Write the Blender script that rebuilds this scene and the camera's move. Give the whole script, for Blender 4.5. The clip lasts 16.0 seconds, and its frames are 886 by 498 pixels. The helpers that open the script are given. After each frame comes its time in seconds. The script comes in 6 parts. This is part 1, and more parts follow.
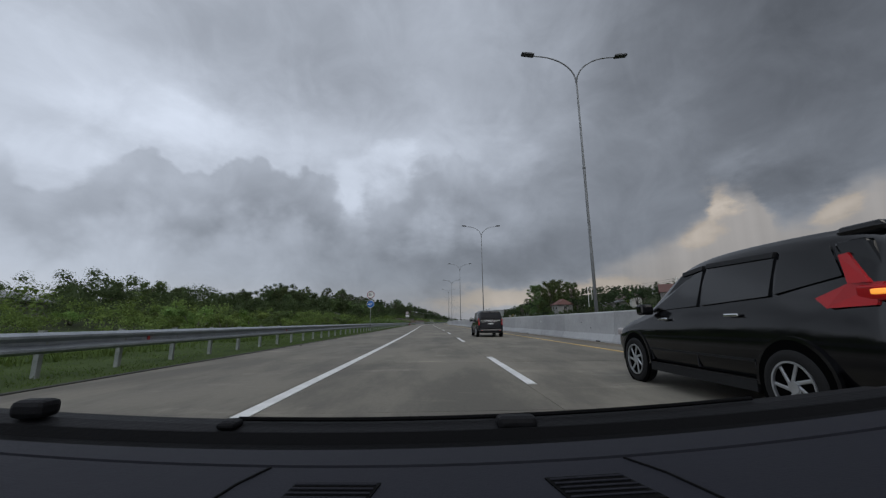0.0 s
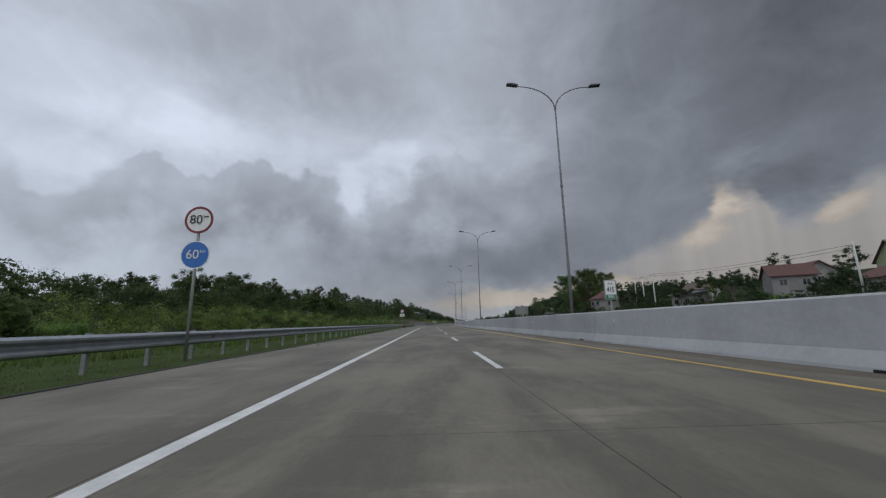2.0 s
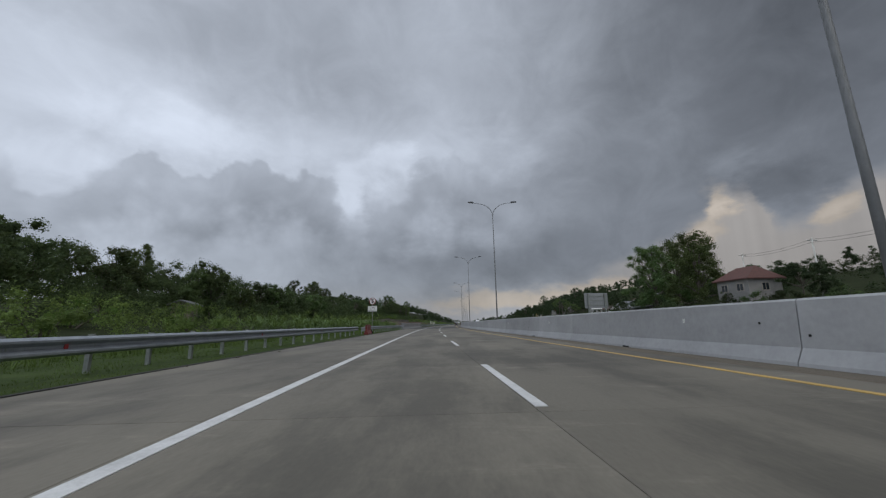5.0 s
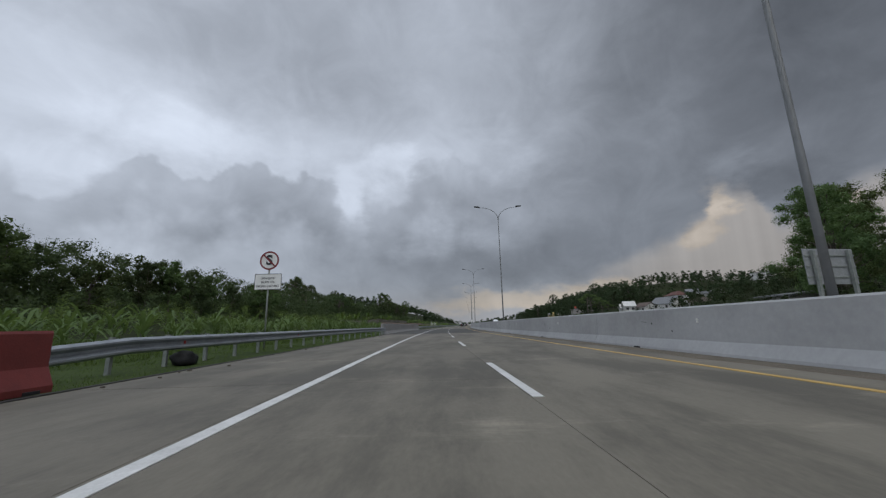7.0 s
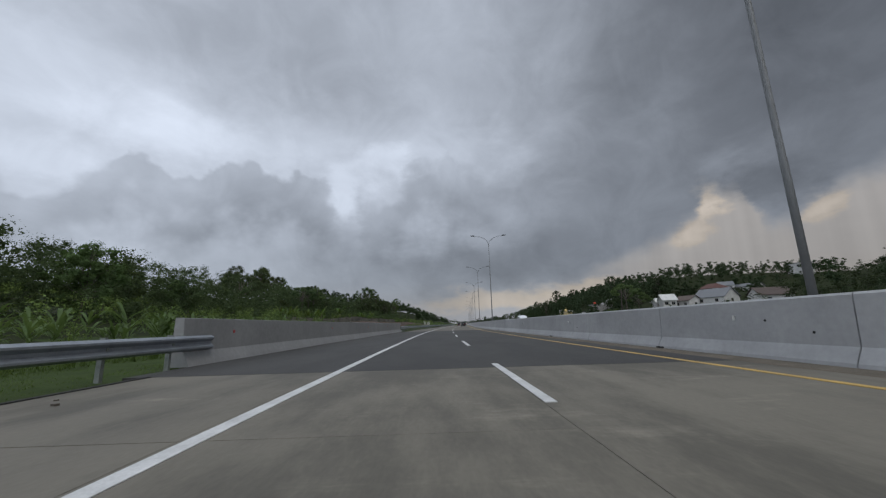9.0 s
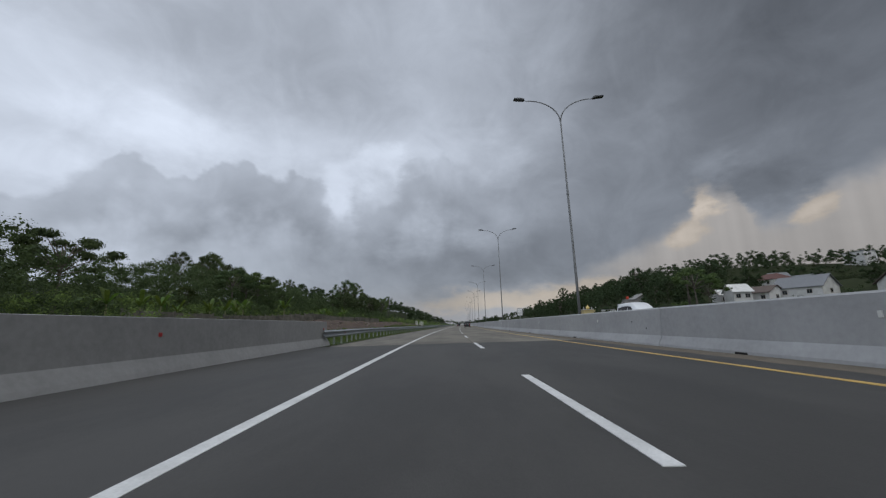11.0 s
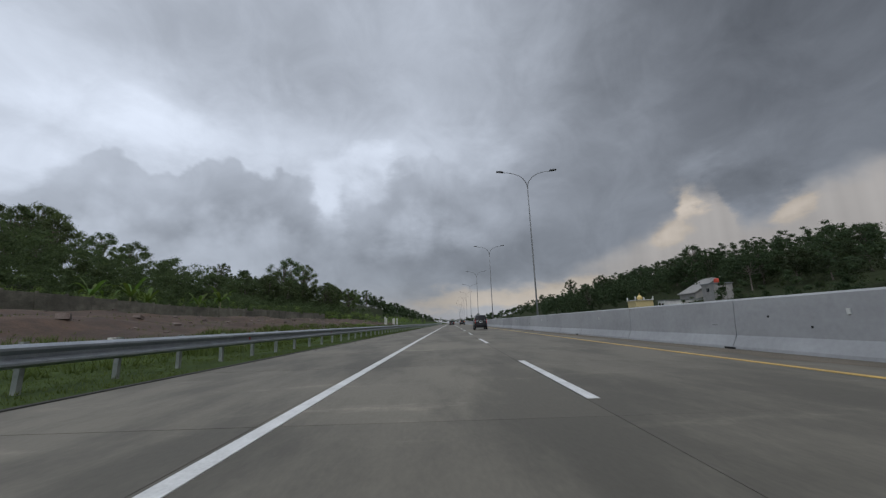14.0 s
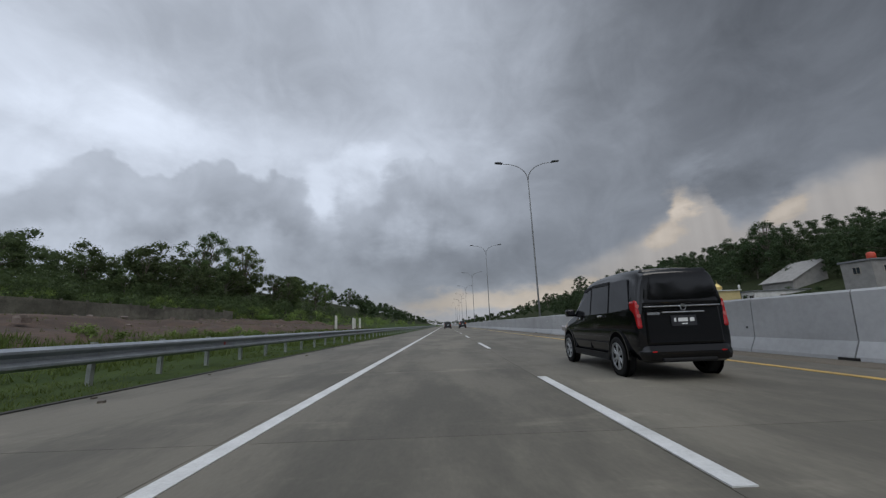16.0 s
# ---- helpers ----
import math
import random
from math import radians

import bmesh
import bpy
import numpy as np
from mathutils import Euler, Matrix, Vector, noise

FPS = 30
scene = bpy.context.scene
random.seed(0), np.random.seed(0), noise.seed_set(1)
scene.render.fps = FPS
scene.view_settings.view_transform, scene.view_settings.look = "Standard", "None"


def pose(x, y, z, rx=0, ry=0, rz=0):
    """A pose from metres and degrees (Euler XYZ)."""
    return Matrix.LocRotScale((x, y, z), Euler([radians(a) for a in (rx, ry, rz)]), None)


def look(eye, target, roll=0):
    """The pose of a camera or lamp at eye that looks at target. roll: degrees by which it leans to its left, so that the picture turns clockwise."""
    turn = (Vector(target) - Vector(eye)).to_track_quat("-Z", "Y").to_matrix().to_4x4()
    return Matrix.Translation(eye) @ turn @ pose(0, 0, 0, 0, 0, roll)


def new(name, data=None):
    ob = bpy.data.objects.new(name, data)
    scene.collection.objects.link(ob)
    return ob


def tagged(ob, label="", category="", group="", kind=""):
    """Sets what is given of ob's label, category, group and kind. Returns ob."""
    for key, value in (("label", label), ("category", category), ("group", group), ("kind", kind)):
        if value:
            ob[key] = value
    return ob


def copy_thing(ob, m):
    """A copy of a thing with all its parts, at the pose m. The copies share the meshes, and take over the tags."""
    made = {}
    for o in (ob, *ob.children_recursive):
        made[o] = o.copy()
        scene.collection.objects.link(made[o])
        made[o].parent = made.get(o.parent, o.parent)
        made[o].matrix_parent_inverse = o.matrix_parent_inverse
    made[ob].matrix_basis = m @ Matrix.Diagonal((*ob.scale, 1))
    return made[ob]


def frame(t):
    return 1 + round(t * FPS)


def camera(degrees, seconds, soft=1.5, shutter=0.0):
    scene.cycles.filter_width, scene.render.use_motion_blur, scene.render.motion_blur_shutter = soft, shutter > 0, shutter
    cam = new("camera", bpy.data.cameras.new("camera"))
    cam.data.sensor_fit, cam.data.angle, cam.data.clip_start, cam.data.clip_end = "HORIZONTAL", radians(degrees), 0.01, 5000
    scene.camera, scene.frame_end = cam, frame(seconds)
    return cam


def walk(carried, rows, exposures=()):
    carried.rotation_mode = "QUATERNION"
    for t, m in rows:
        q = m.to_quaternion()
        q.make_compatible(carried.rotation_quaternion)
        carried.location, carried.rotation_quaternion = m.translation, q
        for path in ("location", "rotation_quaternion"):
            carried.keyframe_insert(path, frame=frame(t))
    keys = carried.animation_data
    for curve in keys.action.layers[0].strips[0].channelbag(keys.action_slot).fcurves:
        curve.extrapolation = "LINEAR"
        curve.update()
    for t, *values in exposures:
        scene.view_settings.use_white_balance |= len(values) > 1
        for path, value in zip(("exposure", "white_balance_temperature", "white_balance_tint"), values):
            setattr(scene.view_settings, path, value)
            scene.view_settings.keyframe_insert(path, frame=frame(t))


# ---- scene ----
# ---- the way of the road: s metres along it, a metres to the right, z up ----
STEP = 2.0
ALONG = np.arange(-200.0, 1500.0, STEP)
U = np.clip(ALONG, 0, 354) / 100
TURN = np.radians(6.077 * U - 4.656 * U ** 2 / 2 - 1.405 * U ** 3 / 3 + 0.642 * U ** 4 / 4)
WAY_X = np.concatenate([[0], np.cumsum(-np.sin(TURN) * STEP)[:-1]])
WAY_Y = np.concatenate([[0], np.cumsum(np.cos(TURN) * STEP)[:-1]])
WAY_X -= np.interp(0, ALONG, WAY_X)
WAY_Y -= np.interp(0, ALONG, WAY_Y)


def heading(s):
    return float(np.interp(s, ALONG, TURN))


def at(s, a, z=0.0):
    h = heading(s)
    return Vector((float(np.interp(s, ALONG, WAY_X)) + a * math.cos(h), float(np.interp(s, ALONG, WAY_Y)) + a * math.sin(h), z))


def stand(s, a, z=0.0, turn=0.0, size=1.0):
    """The pose of a thing that stands at s, a with its y axis along the road."""
    return Matrix.LocRotScale(at(s, a, z), Euler((0, 0, heading(s) + radians(turn))), (size, size, size))


# ---- camera ----
EYE = 0.966
cam = camera(99.67, 16.0, soft=1.3)
DRIVE = [  # seconds, s, a, yaw to the road, pitch, roll
    (0.0, 43.84, 0.00, -1.20, 11.05, 0.60), (0.5, 52.85, 0.03, -1.36, 11.13, 0.72), (1.0, 61.82, 0.04, -1.52, 11.20, 0.82),
    (1.5, 70.74, 0.06, -1.67, 11.17, 0.91), (2.0, 79.64, 0.06, -1.77, 11.19, 1.02), (2.5, 88.72, 0.07, -1.90, 11.28, 1.04),
    (3.0, 97.96, 0.08, -2.12, 11.32, 1.02), (3.5, 107.03, 0.10, -2.20, 11.25, 0.98), (4.0, 115.88, 0.13, -2.30, 11.33, 0.94),
    (4.2, 119.39, 0.14, -2.38, 11.34, 0.93), (6.3, 158.18, 0.20, -1.82, 11.48, 1.19), (6.5, 161.90, 0.18, -1.67, 11.58, 1.27),
    (7.0, 171.17, 0.13, -1.50, 11.54, 1.33), (7.5, 180.80, 0.09, -1.45, 11.40, 1.32), (8.0, 190.55, 0.09, -1.42, 11.46, 1.43),
    (8.5, 200.00, 0.13, -1.22, 11.44, 1.52), (9.0, 209.55, 0.13, -1.10, 11.43, 1.55), (11.3, 255.79, -0.05, 0.13, 11.49, 1.67),
    (11.5, 259.93, -0.08, 0.25, 11.53, 1.67), (12.0, 270.25, -0.12, 0.45, 11.43, 1.69), (12.5, 280.46, -0.17, 0.51, 11.34, 1.70),
    (13.0, 290.47, -0.22, 0.54, 11.33, 1.73), (13.5, 300.44, -0.25, 0.62, 11.25, 1.79), (14.0, 310.71, -0.24, 0.59, 11.19, 1.88),
    (14.5, 320.93, -0.20, 0.59, 11.18, 1.95), (15.0, 331.08, -0.18, 0.60, 11.28, 2.00), (15.5, 341.11, -0.16, 0.51, 11.40, 2.04),
    (16.0, 351.15, -0.15, 0.41, 11.49, 2.14)]


def eye_pose(row):
    t, s, a, yaw, pitch, roll = row
    p = at(s, a, EYE)
    return pose(p.x, p.y, p.z, 90 + pitch, roll, math.degrees(heading(s)) + yaw)


walk(cam, [(row[0], eye_pose(row)) for row in DRIVE], exposures=[(0.0, -0.06), (8.0, 0.02), (16.0, 0.12)])

# ---- sky ----
world = bpy.data.worlds.new("sky")
scene.world = world
world.use_nodes = True
wt = world.node_tree
wt.nodes.clear()


def wnode(kind, **values):
    n = wt.nodes.new(kind)
    for k, v in values.items():
        n.inputs[k].default_value = v
    return n


def wmath(op, a, b=None, c=None):
    n = wt.nodes.new("ShaderNodeMath")
    n.operation = op
    for i, v in enumerate((a, b, c)):
        if v is None:
            continue
        if isinstance(v, (int, float)):
            n.inputs[i].default_value = v
        else:
            wt.links.new(v, n.inputs[i])
    return n.outputs[0]


def wsmooth(v, lo, hi, out_lo=0.0, out_hi=1.0):
    n = wt.nodes.new("ShaderNodeMapRange")
    n.interpolation_type = "SMOOTHSTEP"
    wt.links.new(v, n.inputs[0])
    for i, q in enumerate((lo, hi, out_lo, out_hi)):
        n.inputs[1 + i].default_value = q
    return n.outputs[0]


def wnoise(vec, scale, detail, rough, lac=2.0, distort=0.0):
    n = wt.nodes.new("ShaderNodeTexNoise")
    wt.links.new(vec, n.inputs["Vector"])
    n.inputs["Scale"].default_value, n.inputs["Detail"].default_value = scale, detail
    n.inputs["Roughness"].default_value, n.inputs["Lacunarity"].default_value = rough, lac
    n.inputs["Distortion"].default_value = distort
    return n


coord = wt.nodes.new("ShaderNodeTexCoord").outputs["Generated"]
sep = wt.nodes.new("ShaderNodeSeparateXYZ")
wt.links.new(coord, sep.inputs[0])
AZ = wmath("MULTIPLY", wmath("ARCTAN2", sep.outputs[0], sep.outputs[1]), 57.2958)
EL = wmath("MULTIPLY", wmath("ARCSINE", sep.outputs[2]), 57.2958)
stretch = wt.nodes.new("ShaderNodeMapping")
stretch.inputs["Scale"].default_value = (1.0, 1.0, 1.9)
wt.links.new(coord, stretch.inputs["Vector"])
edge = wnoise(stretch.outputs[0], 5.5, 7.0, 0.58)
edge_sep = wt.nodes.new("ShaderNodeSeparateColor")
wt.links.new(edge.outputs["Color"], edge_sep.inputs[0])
WAZ = wmath("ADD", AZ, wmath("MULTIPLY", wmath("SUBTRACT", edge_sep.outputs[0], 0.5), 16.0))
WEL = wmath("ADD", EL, wmath("MULTIPLY", wmath("SUBTRACT", edge_sep.outputs[1], 0.5), 10.0))
CURL = wmath("ADD", AZ, wmath("MULTIPLY", wmath("SUBTRACT", edge_sep.outputs[0], 0.5), 6.0))
broad = wnoise(stretch.outputs[0], 2.2, 6.0, 0.55)
fine = wnoise(coord, 7.0, 8.0, 0.58, distort=0.5)


def band(*levels):
    """Brightness of the cloud cover along one height, every 10 degrees from -56 to 54 degrees off the road's first heading."""
    ramp = wt.nodes.new("ShaderNodeValToRGB")
    ramp.color_ramp.interpolation = "B_SPLINE"
    while len(ramp.color_ramp.elements) < len(levels):
        ramp.color_ramp.elements.new(0.5)
    for i, (e, v) in enumerate(zip(ramp.color_ramp.elements, levels)):
        e.position = 0.05 + 0.9 * i / (len(levels) - 1)
        e.color = (v, v, v, 1)
    wt.links.new(SPAN, ramp.inputs[0])
    return ramp.outputs[0]


SPAN = wmath("DIVIDE", wmath("ADD", WAZ, 56.0 + 6.1), 122.2)
COVER = [
    (2.0, band(0.82, 0.80, 0.76, 0.68, 0.60, 0.56, 0.62, 0.66, 0.60, 0.62, 0.66, 0.66)),
    (9.0, band(0.82, 0.80, 0.74, 0.68, 0.62, 0.55, 0.50, 0.48, 0.49, 0.53, 0.56, 0.56)),
    (17.0, band(0.84, 0.82, 0.80, 0.76, 0.78, 0.78, 0.72, 0.59, 0.53, 0.52, 0.48, 0.47)),
    (26.0, band(0.85, 0.87, 0.86, 0.82, 0.80, 0.80, 0.76, 0.65, 0.58, 0.51, 0.44, 0.43)),
    (36.0, band(0.76, 0.75, 0.73, 0.66, 0.67, 0.72, 0.74, 0.68, 0.57, 0.48, 0.42, 0.39)),
    (46.0, band(0.73, 0.71, 0.67, 0.65, 0.68, 0.71, 0.71, 0.66, 0.60, 0.52, 0.46, 0.42))]
value = COVER[0][1]
for (lo, _), (hi, upper) in zip(COVER, COVER[1:]):
    w = wsmooth(WEL, lo, hi)
    value = wmath("ADD", wmath("MULTIPLY", value, wmath("SUBTRACT", 1.0, w)), wmath("MULTIPLY", upper, w))
value = wmath("ADD", value, wmath("MULTIPLY", wmath("SUBTRACT", broad.outputs[0], 0.5), 0.10))
value = wmath("ADD", value, wmath("MULTIPLY", wmath("SUBTRACT", fine.outputs[0], 0.5), 0.19))
puff = wt.nodes.new("ShaderNodeTexVoronoi")
puff.feature, puff.inputs["Scale"].default_value, puff.inputs["Smoothness"].default_value = "SMOOTH_F1", 9.0, 0.7
puff.inputs["Detail"].default_value = 1.0
wt.links.new(coord, puff.inputs["Vector"])
crumb = wt.nodes.new("ShaderNodeTexVoronoi")
crumb.feature, crumb.inputs["Scale"].default_value, crumb.inputs["Smoothness"].default_value = "SMOOTH_F1", 24.0, 0.6
crumb.inputs["Detail"].default_value = 2.0
wt.links.new(coord, crumb.inputs["Vector"])
billow = wmath("ADD", wmath("MULTIPLY", puff.outputs["Distance"], 1.1), wmath("MULTIPLY", edge_sep.outputs[2], 0.9))
billow = wmath("ADD", billow, wmath("MULTIPLY", crumb.outputs["Distance"], 0.50))
warmth = wsmooth(EL, 7.0, 0.0, 0.0, 0.25)


def outline(*rows):
    """A cloud edge's height over the direction, from rows of (azimuth, elevation), both in degrees."""
    ramp = wt.nodes.new("ShaderNodeValToRGB")
    while len(ramp.color_ramp.elements) < len(rows):
        ramp.color_ramp.elements.new(0.5)
    for e, (az, el) in zip(ramp.color_ramp.elements, rows):
        e.position, v = (az + 70) / 140, el / 40
        e.color = (v, v, v, 1)
    wt.links.new(wmath("DIVIDE", wmath("ADD", CURL, 70.0), 140.0), ramp.inputs[0])
    return wmath("MULTIPLY", ramp.outputs[0], 40.0)


def blend(level, m):
    """Bring the cover to a level where m is 1."""
    global value
    value = wmath("ADD", wmath("MULTIPLY", value, wmath("SUBTRACT", 1.0, m)), wmath("MULTIPLY", level, m))


def heap(rows, az0, az1, level, ragged, amount):
    """A row of cumulus heads, dark against the brighter cover, with a crisp billowing top and a base that melts away."""
    under = wmath("SUBTRACT", wmath("MULTIPLY_ADD", wmath("SUBTRACT", 1.42, billow), ragged, outline(*rows)), EL)
    crisp = wmath("DIVIDE", under, wsmooth(broad.outputs[0], 0.38, 0.62, 0.55, 2.6))
    m = wmath("MULTIPLY", wsmooth(crisp, -0.5, 1.1), wsmooth(under, 12.0, 3.5, 0.0, 1.0))
    m = wmath("MULTIPLY", m, wmath("MULTIPLY", wsmooth(WAZ, az0 - 3, az0 + 3), wsmooth(WAZ, az1 + 4, az1 - 4)))
    shade = wmath("ADD", wsmooth(under, 0.0, 6.5, level + 0.095, level), wmath("MULTIPLY", wmath("SUBTRACT", billow, 1.24), -0.10))
    shade = wmath("ADD", shade, wmath("MULTIPLY", wmath("SUBTRACT", fine.outputs[0], 0.5), 0.20))
    shade = wmath("ADD", shade, wsmooth(AZ, -22.0, -50.0, 0.0, 0.08))
    blend(shade, wmath("MULTIPLY", m, amount))


def bank(az, el, wide, high, amount, soft, warm=False):
    """One cloud bank, or a gap between banks, with a ragged edge."""
    global value, warmth
    dx = wmath("DIVIDE", wmath("SUBTRACT", WAZ, az), wide)
    dy = wmath("DIVIDE", wmath("SUBTRACT", WEL, el), high)
    d = wmath("SQRT", wmath("ADD", wmath("MULTIPLY", dx, dx), wmath("MULTIPLY", dy, dy)))
    m = wsmooth(d, 1.25, 1.25 - soft * 1.25)
    value = wmath("MULTIPLY_ADD", m, amount, value)
    if warm:
        warmth = wmath("MULTIPLY_ADD", m, 0.8, warmth)


bank(-36.0, 24.0, 17.0, 3.4, 0.07, 0.9)
bank(-47.0, 17.5, 6.0, 3.0, 0.06, 0.8)
bank(-15.0, 20.5, 5.0, 4.5, 0.08, 0.7)
bank(8.0, 24.0, 8.0, 5.0, 0.05, 0.8)
bank(-8.0, 24.5, 5.0, 3.0, 0.08, 0.7)
heap([(-68, 18), (-52, 17.6), (-49.5, 16.6), (-48.6, 15.6), (-46.5, 17.6), (-44, 19.8), (-42, 22.0), (-40.2, 21.6), (-37.6, 19.6), (-35.1, 19.5), (-32.6, 21.8), (-29.9, 22.6), (-26, 22.6), (-22, 22.2), (-19, 21.0), (-16.4, 19.0), (-14.5, 16.5), (-12, 14.0), (20, 2.0)],
     -75, -13, 0.61, 3.6, 0.84)
heap([(-68, 2.0), (-15.5, 10.0), (-14.2, 19.5), (-12.6, 21.3), (-10.3, 19.4), (-7.7, 20.2), (-5.6, 24.0), (-2, 26.2), (1.6, 25.0), (4.3, 24.2), (7.0, 23.0), (10, 19.0), (14, 15.0), (20, 12.0)],
     -13, 9, 0.57, 4.2, 0.50)
# the warm light below the dark base on the far side
lit = wmath("SUBTRACT", wmath("MULTIPLY_ADD", wmath("SUBTRACT", billow, 1.42), 1.9, outline((-60, 0.0), (10, 3.0), (18, 6.5), (25.5, 8.6), (30.0, 10.4), (33.0, 11.4), (35.4, 13.4), (36.6, 16.0), (38.4, 16.6), (40.4, 15.4), (41.4, 12.0), (42.6, 10.4), (45.4, 10.2), (46.6, 11.8), (48.0, 13.2), (51.0, 13.8), (56, 14.5), (68, 15))), EL)
lit = wmath("MULTIPLY", wmath("MULTIPLY", wsmooth(lit, -0.7, 2.4), wsmooth(WAZ, 12.0, 34.0)), wsmooth(WAZ, 100.0, 70.0))
shafts = wnoise(wt.nodes.new("ShaderNodeCombineXYZ").outputs[0], 1.0, 3.0, 0.5)
wt.links.new(wmath("MULTIPLY", AZ, 0.35), shafts.inputs["Vector"].links[0].from_node.inputs[0])
veil = wmath("ADD", wmath("MULTIPLY", wmath("SUBTRACT", broad.outputs[0], 0.5), 0.16), wmath("MULTIPLY", wmath("SUBTRACT", shafts.outputs[0], 0.5), 0.16))
blend(wmath("ADD", wsmooth(EL, 3.0, 13.0, 0.585, 0.655), veil), wmath("MULTIPLY", lit, 0.9))
warmth = wmath("MULTIPLY_ADD", lit, 0.66, warmth)
bank(37.4, 14.0, 2.0, 2.2, 0.12, 0.9, warm=True)
bank(34.5, 11.0, 3.6, 2.0, 0.07, 0.9, warm=True)
bank(47.2, 11.0, 2.6, 2.0, 0.08, 0.9, warm=True)
bank(43.8, 15.0, 4.0, 3.4, -0.06, 0.8)
bank(38.5, 18.5, 2.2, 3.0, 0.04, 0.9)
bank(8.8, 3.0, 14.1, 2.0, 0.05, 0.7, warm=True)
bank(20.9, 4.9, 9.0, 1.9, 0.06, 0.7, warm=True)
value = wmath("ADD", value, wsmooth(EL, 47.0, 75.0, 0.0, 0.55))      # brightness added above the view to light the ground
# the unseen sky behind is brightened too, as extra light
value = wmath("ADD", value, wsmooth(sep.outputs[1], 0.15, -0.5, 0.0, 0.20))
bright = wmath("POWER", wmath("MAXIMUM", value, 0.12), 2.2)
tint = wt.nodes.new("ShaderNodeMix")
tint.data_type = "RGBA"
tint.inputs[6].default_value, tint.inputs[7].default_value = (0.90, 0.99, 1.15, 1), (1.12, 1.0, 0.88, 1)
wt.links.new(wmath("MINIMUM", warmth, 1.0), tint.inputs[0])
cloud = wt.nodes.new("ShaderNodeVectorMath")
cloud.operation = "SCALE"
wt.links.new(tint.outputs[2], cloud.inputs[0])
wt.links.new(bright, cloud.inputs["Scale"])
air = wt.nodes.new("ShaderNodeTexSky")
air.sky_type = "NISHITA"
air.sun_disc = False
air.sun_elevation, air.sun_rotation = radians(38), radians(150)
air_back = wnode("ShaderNodeBackground", Strength=0.05)
wt.links.new(air.outputs[0], air_back.inputs[0])
cloud_back = wnode("ShaderNodeBackground", Strength=0.97)
wt.links.new(cloud.outputs[0], cloud_back.inputs[0])
both = wt.nodes.new("ShaderNodeMixShader")
both.inputs[0].default_value = 0.93
wt.links.new(air_back.outputs[0], both.inputs[1])
wt.links.new(cloud_back.outputs[0], both.inputs[2])
wt.links.new(both.outputs[0], wt.nodes.new("ShaderNodeOutputWorld").inputs[0])

sun = new("sun", bpy.data.lights.new("sun", "SUN"))
sun.data.energy, sun.data.angle, sun.data.color = 0.7, radians(30), (1.0, 0.97, 0.92)
sun.matrix_world = look((0, 0, 60), (-22, 38, 0))


# ---- materials ----
def links(tree, *pairs):
    for a, b in pairs:
        tree.links.new(a, b)


